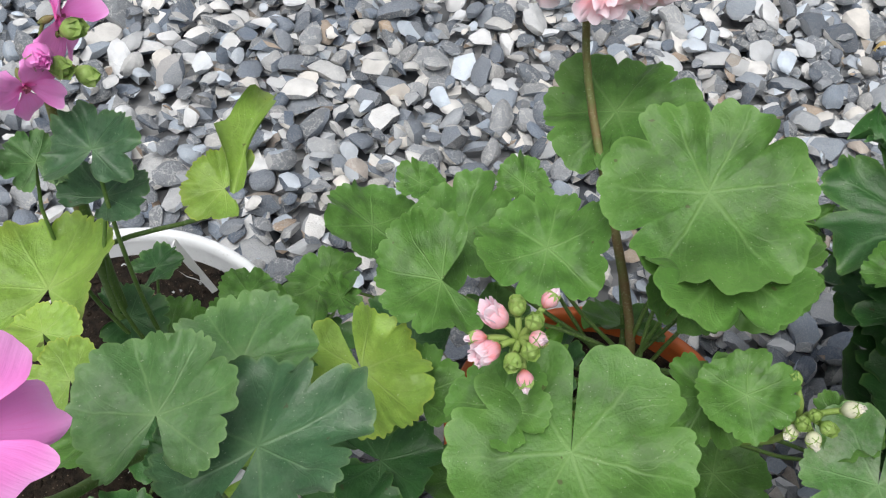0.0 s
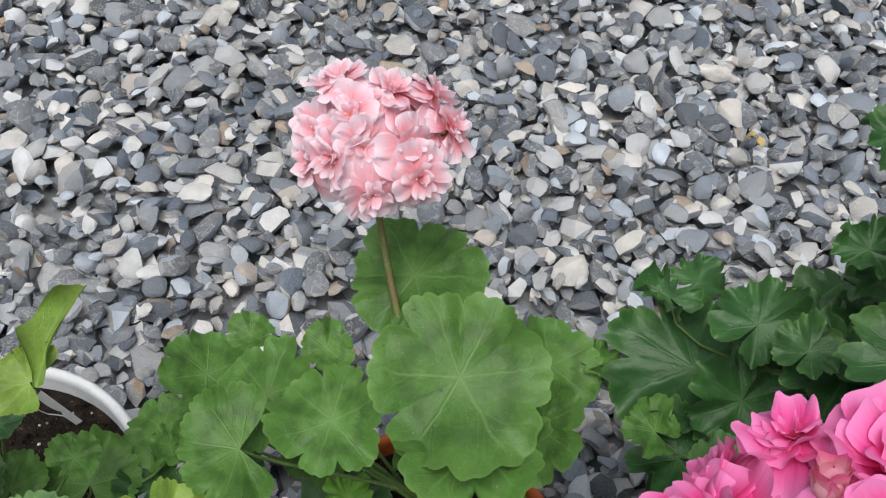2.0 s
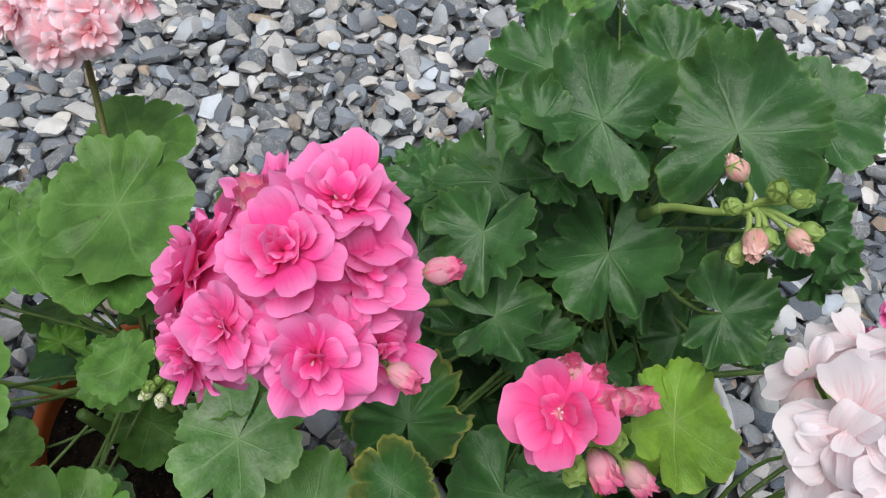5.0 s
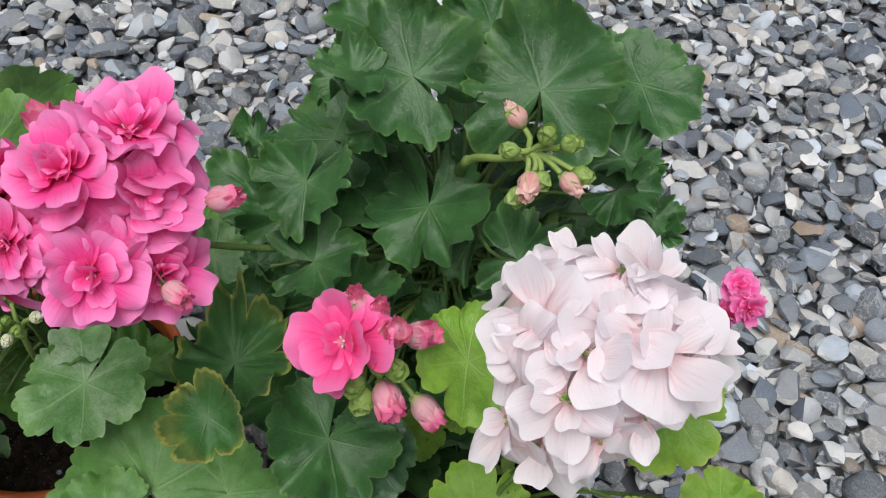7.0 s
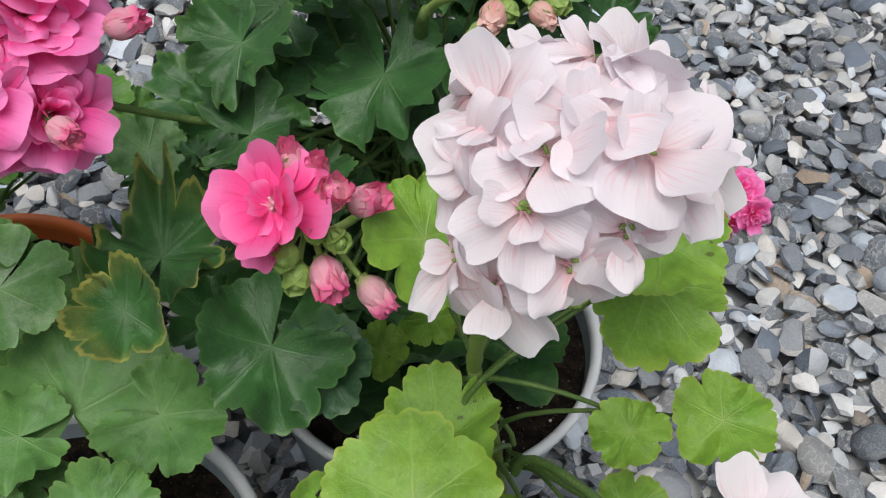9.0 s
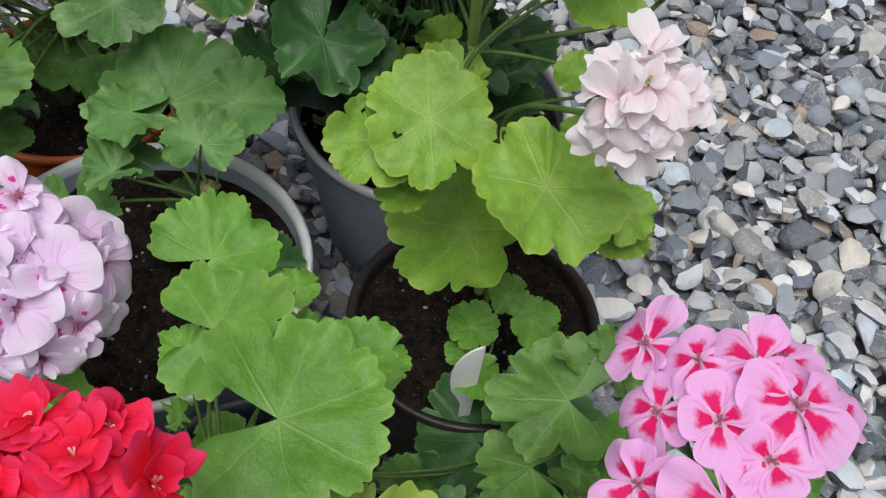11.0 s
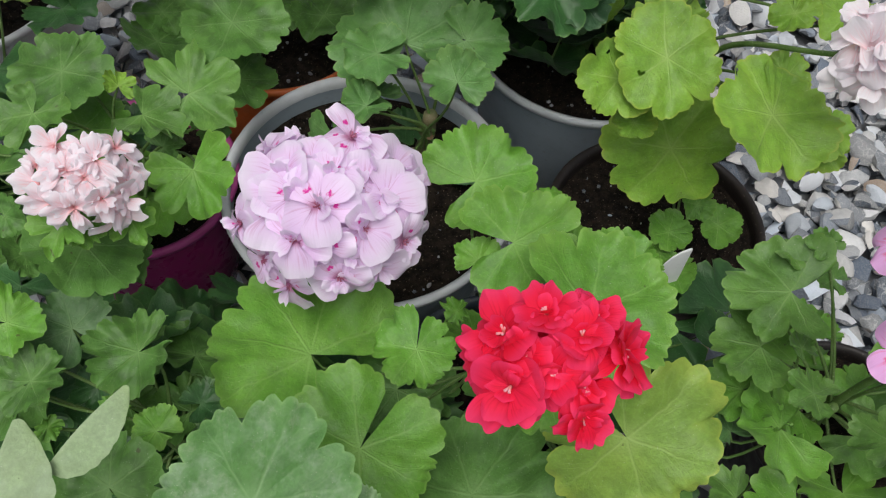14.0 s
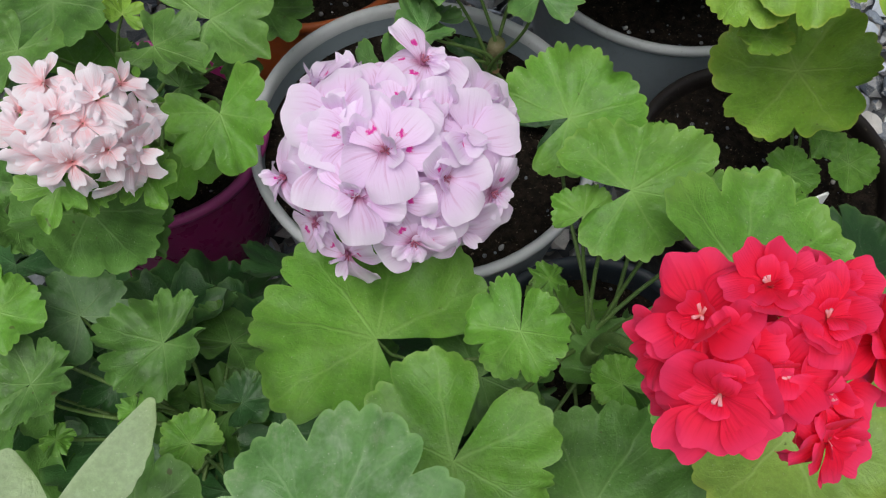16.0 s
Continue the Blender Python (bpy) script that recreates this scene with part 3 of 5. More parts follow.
def floret_mesh(kind, r, seed):
    """A floret facing +Z, about r from its centre to its petal tips."""
    rng = random.Random(seed)
    s = Soup()
    j = lambda a: rng.uniform(-a, a)
    k = lambda: rng.randrange(1 << 30)
    mats = []
    if kind in ("rose", "salmon", "coral"):
        mats = [PETAL[kind], SEPAL]
        rings = {"rose": ((8, 1.0, 0.08, 0.3), (7, 0.88, 0.34, 0.25), (7, 0.72, 0.62, 0.25), (6, 0.55, 0.92, 0.2), (5, 0.4, 1.2, 0.2)),
                 "salmon": ((8, 1.0, 0.1, 0.3), (7, 0.8, 0.4, 0.3), (6, 0.55, 0.85, 0.3), (4, 0.36, 1.15, 0.3)),
                 "coral": ((6, 1.0, 0.3, 0.1), (6, 0.86, 0.55, 0.15), (4, 0.55, 0.95, 0.2))}[kind]
        breadth, frill = {"rose": (0.8, 0.02), "salmon": (0.7, 0.02), "coral": (0.84, 0.025)}[kind]
        for ring, (n, size, lift, bend) in enumerate(rings):
            for i in range(n):
                petal(s, r * size * (0.97 + j(0.12)), r * size * breadth * (1 + j(0.22)), 6.283 * (i + 0.5 * (ring % 2)) / n + j(0.35), lift + j(0.26),
                      Matrix.Translation((0, 0, 0.0008 * ring)), 0, 0.15 + 0.04 * ring, bend + j(0.4), 0, k(), 10, 13, notch=0.03, frill=frill, fold=0.04 * ring)
        mats.append(PETAL["pale"])
        for i in range(5 if kind != "rose" else 3):
            a = rng.uniform(0, 6.28)
            s.tube([(0, 0, 0.001), (math.cos(a) * 0.0025, math.sin(a) * 0.0025, r * 0.26)], [0.0004, 0.0006], 4, 2)
    elif kind in ("blush", "magenta"):
        mats = [PETAL[kind], SEPAL, SEPAL if kind == "blush" else PETAL["stamen"]]
        full = kind == "blush"
        for i in range(5):
            petal(s, r * (1.02 + j(0.18)), r * (0.9 if full else 0.8) * (1 + j(0.2)), 6.283 * i / 5 + j(0.25), 0.38 + j(0.42 if full else 0.36), I4, 0, 0.16 if full else 0.12, 0.3 + j(0.55), 0, k(), 11, 13, notch=0.02, frill=0.045 if full else 0.02, fold=0.14 if full else 0.03)
        if full:
            for i in range(3):
                petal(s, r * (0.78 + j(0.2)), r * 0.5 * (1 + j(0.25)), 6.283 * (i + 0.5) / 4 + j(0.5), 0.85 + j(0.35), I4, 0, 0.15, 0.3 + j(0.5), 0, k(), 10, 11, frill=0.03, fold=0.06)
        for i in range(5):
            a = rng.uniform(0, 6.28)
            s.tube([(0, 0, 0.001), (math.cos(a) * 0.002, math.sin(a) * 0.002, r * 0.2)], [0.0004, 0.0008], 4, 2)
    elif kind in ("lilac", "blotch"):
        upper = PETAL["lilac_mark"] if kind == "lilac" else PETAL["blotch"]
        mats = [PETAL[kind], upper, SEPAL, PETAL["stamen"]]
        heads = ((0.42, 1), (-0.42, 1), (1.72, 1), (-1.72, 1 if kind == "blotch" else 0), (3.14, 1 if kind == "blotch" else 0))
        for h, mk in heads:
            up = abs(h) < 1
            petal(s, r * (0.95 if up else 1.05) * (1 + j(0.12)), r * ((0.8 if kind == "blotch" else 0.8) if up else (1.0 if kind == "blotch" else 1.08)) * (1 + j(0.1)), h + j(0.12), (0.55 if kind == "lilac" else 0.28) + j(0.38 if kind == "lilac" else 0.25), I4, mk, 0.15, (0.45 if kind == "lilac" else 0.35) + j(0.3), 0, k(), 11, 13, claw=0.26, fold=0.06)
        if kind == "lilac":
            for i in range(3):
                petal(s, r * (0.62 + j(0.12)), r * 0.42, rng.uniform(0, 6.28), 1.05 + j(0.25), I4, 1 if i == 0 else 0, 0.2, 0.2 + j(0.4), 0, k(), 8, 8, frill=0.03, fold=0.4)
        for i in range(5):
            a = 6.283 * i / 5 + j(0.5)
            s.tube([(0, 0, 0.001), (math.cos(a) * 0.0022, math.sin(a) * 0.0022, r * 0.2)], [0.0004, 0.0006], 4, 3)
    elif kind == "red":
        mats = [PETAL["red"], SEPAL, PETAL["salmon"]]
        for ring, (n, size, lift) in enumerate(((7, 1.08, 0.22), (6, 0.9, 0.62), (4, 0.6, 1.05))):
            for i in range(n):
                petal(s, r * size * (1 + j(0.14)), r * size * 0.8 * (1 + j(0.2)), 6.283 * (i + 0.5 * ring) / n + j(0.35), lift + j(0.45), I4, 0, 0.15, 0.25 + j(0.5), 0, k(), 10, 13, notch=0.03, frill=0.03, fold=0.02 * ring)
        for i in range(4):
            a = rng.uniform(0, 6.28)
            s.tube([(0, 0, 0.001), (math.cos(a) * 0.002, math.sin(a) * 0.002, r * 0.26)], [0.0004, 0.0006], 4, 2)
    elif kind == "pale":
        mats = [PETAL["pale"], SEPAL]
        for ring, (n, size, lift) in enumerate(((5, 1.05, 0.25), (4, 0.75, 0.7))):
            for i in range(n):
                petal(s, r * size * (1 + j(0.15)), r * size * 0.66 * (1 + j(0.2)), 6.283 * (i + 0.5 * ring) / n + j(0.35), lift + j(0.35), I4, 0, 0.16, 0.3 + j(0.4), 0, k(), 8, 11, notch=0.1, frill=0.05, fold=0.06)
    return s.mesh("floret", mats)


def bud_mesh(size, kind, open_amount, seed):
    """A bud along +Z: green sepals round a closed or half-open knot of petals."""
    rng = random.Random(seed)
    s = Soup()
    s.blob((0, 0, 0), (0, 0, 1), size * (0.9 + 0.2 * open_amount), size * (0.38 + 0.04 * open_amount), 1 if open_amount > 0 else 0, 9, 7)
    if open_amount:
        for turn, (n, tall, broad, lean) in enumerate(((5, 0.95, 0.74, 1.22), (5, 1.05, 0.5, 1.32), (3, 1.08, 0.34, 1.42))):
            for i in range(n):
                petal(s, size * tall * (0.85 + 0.25 * open_amount), size * broad * (0.55 + 0.45 * open_amount), 6.283 * (i + 0.5 * turn) / n + rng.uniform(-0.3, 0.3), lean + 0.12 - 0.38 * open_amount + rng.uniform(-0.08, 0.08),
                      Matrix.Translation((0, 0, size * 0.1)), 1, 0.1, -0.3 * (1 - turn * 0.3), 0, rng.randrange(9999), 7, 6, frill=0.04)
    for i in range(5):
        petal(s, size * (0.95 - 0.22 * open_amount), size * 0.66, 6.283 * i / 5, 1.02 - 0.1 * open_amount, I4, 0, 0.03, -0.3, 0, rng.randrange(9999), 6, 4, claw=0.5)
    return s.mesh("bud", [SEPAL, PETAL[kind]])


def aim(place, way, spin):
    """A pose at place with +Z along way, turned by spin about it."""
    q = Vector(way).to_track_quat("Z", "Y")
    return Matrix.Translation(place) @ q.to_matrix().to_4x4() @ pose(0, 0, 0, 0, 0, spin)


def flower_head(plant, kind, centre, radius, floret_r, ways, node, stalk=STALK, thick=0.0022, stalk_pull=(0, 0, -1), buds=(), drop=0.55, label="", squash=1.0, bud_size=0.014, swing=0.0, facing=0.5, jut=0.1, bud_kind=None, wobble=0.12, rise=0.35):
    """A flower head: the long stalk with its short floret stalks as one part, each floret and bud a part of it."""
    rng = random.Random(int(centre[0] * 1e4) + int(centre[2] * 1e4) * 7)
    c = Vector(centre)
    stalk_pull = stalk_pull or Vector(node) - c
    hub = c + Vector(stalk_pull).normalized() * radius * drop
    s = Soup()
    far = (hub - Vector(node)).length
    path = bezier(node, Vector(node) + Vector((0, 0, far * rise)) + (hub - Vector(node)) * max(0.0, 0.3 - rise), hub + Vector(stalk_pull).normalized() * far * 0.35, hub, 14)
    s.tube(path, [thick * 1.25 - thick * 0.3 * i / 13 for i in range(14)], 8)
    s.blob(hub - Vector((0, 0, 0.004)), (0, 0, 1), 0.008, thick * 1.9)
    spots = []
    axis = sum((Vector(w[:3]) for w in ways), Vector((0, 0, 0.001))).normalized()
    for w in ways:
        d = Vector(w[:3]).normalized()
        size = w[3] if len(w) > 3 else 1.0
        p = c + Vector((d.x, d.y, d.z * squash)) * (radius - floret_r * 0.3) * (1 + rng.uniform(-jut, jut * 0.5))
        d = (d + axis * facing + Vector((rng.uniform(-wobble, wobble), rng.uniform(-wobble, wobble), rng.uniform(-wobble, wobble)))).normalized()
        base = p - d * floret_r * 0.25
        s.tube(bezier(hub, hub + (base - hub) * 0.4 + Vector((0, 0, 0.004)), base - d * 0.006, base, 6), [0.0009] * 6, 5, cap=False)
        s.blob(base - d * 0.005, d, 0.008, 0.0017)
        spots.append((p - d * floret_r * 0.12, d, size))
    bud_spots = []
    for w in buds:
        d = Vector(w[:3]).normalized()
        open_amount, reach = w[3], w[4]
        p = c + d * reach
        s.tube(bezier(hub, hub + (p - hub) * 0.4 + Vector((0, 0, 0.006)), p - d * 0.008, p, 7), [0.0014] * 7, 6, cap=False)
        bud_spots.append((p, d, open_amount))
    head = part("flower_head", s.mesh("flower_head", stalk), plant, I4, label)
    kinds = [floret_mesh(kind, floret_r, 17 + 31 * i + len(kind)) for i in range(4)] if spots else []
    for i, (p, d, size) in enumerate(spots):
        spin = swing + (rng.uniform(0, 360) if kind not in ("lilac", "blotch") else rng.uniform(-70, 70))
        m = aim(p, d, spin) @ Matrix.Scale(size * rng.uniform(0.85, 1.12), 4)
        part("floret", kinds[i % 4], head, m)
    made = {}
    for i, (p, d, o) in enumerate(bud_spots):
        key = (o, i % 2)
        if key not in made:
            made[key] = bud_mesh(bud_size * 0.85 * (1 + 0.25 * o), bud_kind or ("rosebud" if kind in ("rose", "coral") else kind), o, 5 + i)
        part("bud", made[key], head, aim(p, d, rng.uniform(0, 360)) @ Matrix.Scale(rng.uniform(0.9, 1.1), 4))
    return head


def dome(n, spread=1.9, seed=1, tilt=(0, 0, 1)):
    """n directions spread evenly over a dome round tilt."""
    rng = random.Random(seed)
    q = Vector(tilt).to_track_quat("Z", "Y")
    out = []
    for i in range(n):
        z = 1 - (1 - math.cos(spread)) * (i + 0.5) / n
        a = i * 2.39996 + rng.uniform(-0.15, 0.15)
        r = math.sqrt(max(0, 1 - z * z))
        d = q @ Vector((r * math.cos(a), r * math.sin(a), z))
        out.append((d.x, d.y, d.z, rng.uniform(0.92, 1.08)))
    return out


# ---- plants and pots ----
def plant(x, y, z, crown, label, top=None, group="potted geraniums"):
    ob = new("geranium", None)
    ob.empty_display_size = 0.03
    ob.matrix_basis = Matrix.Translation((x, y, z))
    ob["crown"], ob["crown_top"] = crown, top or crown
    return tagged(ob, label, "plant", group)


def stem(plant_ob, pts, r0, r1, mat=STALK, name="stem", knots=True):
    s = Soup()
    n = 14
    path = bezier(*pts, n)
    radii = [r0 + (r1 - r0) * i / (n - 1) for i in range(n)]
    if knots:
        radii = [r * (1.18 if i % 4 == 2 else 1.0) for i, r in enumerate(radii)]
    s.tube(path, radii, 9)
    return part(name, s.mesh(name, mat), plant_ob, I4)


def ring(r, z, n, wob=0.0):
    return [Vector((r * math.cos(a), r * math.sin(a), z)) for a in [2 * math.pi * i / n for i in range(n)]]


def flower_pot(x, y, height, r, mat, label, soil_depth=0.03, rim=0.007, taper=0.76, lip=0.004, group="flower pots", lean=(0, 0), rim_mat=None):
    """A tapered plastic pot with a rolled rim, real wall thickness and a bumpy soil surface."""
    pot = new("flower_pot", None)
    pot.matrix_basis = pose(x, y, 0.0, lean[0], lean[1], 0)
    tagged(pot, label, "flower pot", group)
    n, t = 56, 0.0028
    s = Soup()
    rb = r * taper
    under = height - rim
    prof = [(0.001, 0.004), (rb - 0.006, 0.003), (rb - 0.001, 0.0), (rb + 0.001, 0.003), (rb + (r - lip - rb) * 0.5, under * 0.5), (r - lip, under - 0.001)]
    s.grid([ring(a, b, n) for a, b in prof], wrap=True)
    inner = [(r - lip - t, under), (r - lip - t - 0.003, height - soil_depth - 0.02), (rb - t, 0.008)]
    s.grid([ring(a, b, n) for a, b in inner], wrap=True)
    part("pot_wall", s.mesh("pot_wall", mat), pot)
    s = Soup()
    prof = [(r - lip - t, under - 0.002), (r - lip, under - 0.004), (r - 0.001, under - 0.002), (r, under + 0.001), (r + 0.0006, height - 0.003), (r - 0.0005, height - 0.0008), (r - 0.002, height), (r - 0.0045, height - 0.0004), (r - lip - t - 0.0004, height - 0.003), (r - lip - t - 0.0006, under - 0.003)]
    s.grid([ring(a, b, n) for a, b in prof], wrap=True)
    part("rim", s.mesh("rim", rim_mat or mat), pot)
    s = Soup()
    rs = r - lip - t - 0.001
    rows = []
    for i in range(15):
        q = i / 14
        row = []
        for a in [2 * math.pi * k / 48 for k in range(48)]:
            px, py = rs * q * math.cos(a), rs * q * math.sin(a)
            h = 0.007 * noise.noise(Vector((px * 28 + x * 9, py * 28, 1.0))) + 0.004 * noise.noise(Vector((px * 90, py * 90 + y * 9, 2.0)))
            row.append(Vector((px, py, height - soil_depth + h * (1 - q ** 6) + 0.006 * (1 - q * q))))
        rows.append(row)
    s.grid(rows, wrap=True)
    rng = random.Random(int(1000 * (x + y)))
    for i in range(int(900 * (r / 0.1) ** 2)):
        a, q = rng.uniform(0, 6.28), math.sqrt(rng.random()) * 0.96
        px, py = rs * q * math.cos(a), rs * q * math.sin(a)
        h = 0.007 * noise.noise(Vector((px * 28 + x * 9, py * 28, 1.0))) + 0.004 * noise.noise(Vector((px * 90, py * 90 + y * 9, 2.0)))
        d = Vector((rng.uniform(-1, 1), rng.uniform(-1, 1), rng.uniform(-0.4, 1)))
        g = rng.uniform(0.0012, 0.0038)
        s.blob((px, py, height - soil_depth + h * (1 - q ** 6) + 0.006 * (1 - q * q) - g * 0.3), d, g * rng.uniform(1, 2), g * 0.6, 1 if rng.random() < 0.07 else 0, 5, 3)
    part("soil", s.mesh("soil", [SOIL, STONE]), pot, None, "dark crumbly potting soil")
    return pot


def fill(plant_ob, n, x, y, spread, low, high, radius, mats, shape="zonal", seed=1, ruffle=0.12):
    """Smaller leaves low in the plant, round its crown, tilted outwards."""
    rng = random.Random(seed)
    for i in range(n):
        a, q = 2.39996 * i + rng.uniform(-0.4, 0.4), math.sqrt((i + 0.6) / n)
        px, py = x + spread * q * math.cos(a), y + spread * q * math.sin(a)
        tilt = rng.uniform(5, 22) + 16 * q
        leaf(plant_ob, px, py, rng.uniform(low, high) - 0.02 * q, radius * rng.uniform(0.7, 1.25), -tilt * math.cos(a - math.pi / 2) + rng.uniform(-8, 8), 0, math.degrees(a) - 90 + rng.uniform(-20, 20), rng.choice(mats), shape, ruffle=ruffle, fine=False)


# ---- ground and gravel ----
def stone_shapes(level, count, seed):
    """Unit pebbles: flattened, slightly faceted, rounded at the edges; the buried underside is open."""
    rng = np.random.RandomState(seed)
    bm = bmesh.new()
    bmesh.ops.create_icosphere(bm, subdivisions=level, radius=1.0)
    bmesh.ops.delete(bm, geom=[v for v in bm.verts if v.co.z < -0.62], context="VERTS")
    bm.verts.index_update()
    v0 = np.array([v.co[:] for v in bm.verts])
    f0 = np.array([[v.index for v in f.verts] for f in bm.faces])
    bm.free()
    shapes = []
    for _ in range(count):
        v = v0.copy()
        for _ in range(rng.randint(9, 16)):
            d = rng.normal(size=3)
            d /= np.linalg.norm(d)
            cut = rng.uniform(0.5, 0.85)
            over = np.maximum(0, v @ d - cut)
            v -= np.outer(over * rng.uniform(0.88, 1.0), d)
        ph = rng.uniform(0, 6, 3)
        v *= (1 + 0.05 * np.sin(3 * v[:, [1]] + ph[0]) + 0.04 * np.sin(4 * v[:, [0]] + ph[1]))
        v *= np.array([1.05, rng.uniform(0.6, 0.95), rng.uniform(0.36, 0.66)])
        shapes.append(v)
    return shapes, f0


def scatter(level, box, inside, step, size, height, keep, seed):
    """Stones on a jittered grid over a box, where inside says so; returns vertices and faces."""
    rng = np.random.RandomState(seed)
    shapes, f0 = stone_shapes(level, 40, seed + 1)
    vs, fs, base = [], [], 0
    for gx in np.arange(box[0], box[1], step):
        for gy in np.arange(box[2], box[3], step):
            if rng.rand() > keep or not inside(gx, gy):
                continue
            px, py = gx + rng.uniform(-0.42, 0.42) * step, gy + rng.uniform(-0.42, 0.42) * step
            v = shapes[rng.randint(len(shapes))] * (size * np.clip(rng.lognormal(0, 0.3), 0.5, 1.75))
            m = Euler((rng.normal() * 0.34, rng.normal() * 0.34, rng.uniform(0, 6.283))).to_matrix()
            v = v @ np.array(m).T + (px, py, height + rng.uniform(-0.004, 0.004))
            vs.append(v)
            fs.append(f0 + base)
            base += len(v)
    return np.concatenate(vs), np.concatenate(fs)


def stone_field(name, parts, label):
    v = np.concatenate([p[0] for p in parts])
    off, fs = 0, []
    for pv, pf in parts:
        fs.append(pf + off)
        off += len(pv)
    f = np.concatenate(fs)
    me = bpy.data.meshes.new(name)
    me.vertices.add(len(v))
    me.vertices.foreach_set("co", v.astype(np.float32).ravel())
    me.loops.add(f.size)
    me.loops.foreach_set("vertex_index", f.astype(np.int32).ravel())
    me.polygons.add(len(f))
    me.polygons.foreach_set("loop_start", np.arange(0, f.size, 3, dtype=np.int32))
    me.update(calc_edges=True)
    me.polygons.foreach_set("use_smooth", np.full(len(f), True))
    a, b, c = v[f[:, 0]], v[f[:, 1]], v[f[:, 2]]
    nor = np.cross(b - a, c - a)
    nor /= np.linalg.norm(nor, axis=1)[:, None] + 1e-12
    which = np.empty(f.size, dtype=np.int32)
    me.loops.foreach_get("edge_index", which)
    order = np.argsort(which, kind="stable")
    edge, face = which[order], order // 3
    same = np.nonzero(edge[1:] == edge[:-1])[0]
    sharp = np.zeros(len(me.edges), dtype=bool)
    sharp[edge[same]] = (nor[face[same]] * nor[face[same + 1]]).sum(1) < math.cos(radians(32))
    me.attributes.new("sharp_edge", "BOOLEAN", "EDGE").data.foreach_set("value", sharp)
    me.materials.append(STONE)
    me.update()
    return tagged(new(name, me), label, "gravel", kind="stuff")


def ground_sheet():
    s = Soup()
    e = [-60, -20, -8, -3, -1, 0, 1, 2, 4, 9, 21, 60]
    s.grid([[Vector((a, b, -0.034)) for a in e] for b in e])
    ob = tagged(new("ground", s.mesh("ground", GROUND)), "flat ground covered with grey gravel", "ground", kind="structure")
    return ob


ground_sheet()
NEAR = (-0.8, 1.5, -0.4, 1.75)
near = lambda x, y: True
shaded = lambda x, y: x < 0.58 and y < 0.36 and (x > -0.3 or y < 0.1)
open_near = lambda x, y: not shaded(x, y)
rest = lambda x, y: not (NEAR[0] <= x < NEAR[1] and NEAR[2] <= y < NEAR[3])
stone_field("gravel", [
    scatter(1, NEAR, near, 0.0215, 0.0166, -0.017, 1.0, 3),
    scatter(1, NEAR, shaded, 0.026, 0.0165, -0.002, 0.9, 4),
    scatter(2, NEAR, open_near, 0.0256, 0.0158, -0.001, 0.92, 5),
    scatter(1, (-2.6, 3.4, -2.2, 3.6), rest, 0.032, 0.0235, -0.015, 1.0, 8),
], "loose grey, white and slate-blue beach pebbles")



# ---- pots ----
flower_pot(-0.197, 0.302, 0.178, 0.121, WHITE_POT, "round white plastic flower pot filled with dark soil", 0.024)
flower_pot(0.122, 0.268, 0.168, 0.100, TERRA_POT, "terracotta-orange plastic flower pot on gravel", 0.022)
flower_pot(0.436, 0.277, 0.163, 0.128, SHADED_WHITE_POT, "wide white plastic flower pot standing on gravel", 0.026, rim_mat=WHITE_POT)
flower_pot(0.222, 0.068, 0.172, 0.126, SHADED_WHITE_POT, "white plastic pot with shade-grey walls and dark soil", 0.026, rim_mat=WHITE_POT)
flower_pot(0.473, 0.048, 0.153, 0.097, BROWN_POT, "dark brown plastic flower pot on gravel", 0.016)
flower_pot(0.022, 0.078, 0.160, 0.086, PURPLE_POT, "glossy purple plastic flower pot", 0.022, rim_mat=PURPLE_RIM)
flower_pot(0.330, -0.110, 0.157, 0.080, BLACK_POT, "blue-black plastic nursery pot", 0.022)
flower_pot(0.600, -0.135, 0.145, 0.075, BROWN_POT, "small brown plastic flower pot", 0.014)
flower_pot(0.100, -0.170, 0.150, 0.085, BLACK_POT, "black plastic nursery pot among leaves", 0.02)
flower_pot(0.190, -0.345, 0.150, 0.085, BROWN_POT, "brown plastic nursery pot among leaves", 0.02)

# ---- pink zonal geranium in the terracotta pot ----
a_plant = plant(0.122, 0.268, 0.15, (0.125, 0.265, 0.19), "green zonal geranium with one salmon-pink flower head", (0.128, 0.266, 0.24))
stem(a_plant, ((0.12, 0.27, 0.14), (0.122, 0.268, 0.17), (0.128, 0.266, 0.2), (0.13, 0.27, 0.24)), 0.006, 0.004)
stem(a_plant, ((0.118, 0.262, 0.14), (0.11, 0.25, 0.17), (0.1, 0.235, 0.2), (0.09, 0.225, 0.25)), 0.006, 0.004)
leaf(a_plant, 0.135, 0.278, 0.397, 0.0526, -17, 13, 170, "mid", "round", cup=0.1, ruffle=0.06)
leaf(a_plant, 0.114, 0.384, 0.345, 0.0460, 13, -13, -22, "mid", "round", cup=0.05)
leaf(a_plant, 0.140, 0.247, 0.385, 0.0437, 5, 3, -174, "mid", "round")
leaf(a_plant, 0.066, 0.278, 0.352, 0.0345, 6, -12, 10, "mid", "round", ruffle=0.09)
leaf(a_plant, 0.014, 0.270, 0.333, 0.0365, 8, -6, 100, "mid", "fan", ruffle=0.06, opening=100)
leaf(a_plant, 0.024, 0.313, 0.318, 0.0369, 14, -23, 8, "mid", "round")
leaf(a_plant, -0.027, 0.362, 0.262, 0.0352, 12, 21, 32, "mid", "round")
leaf(a_plant, 0.060, 0.339, 0.330, 0.0180, 15, 7, 19, "mid", "round")
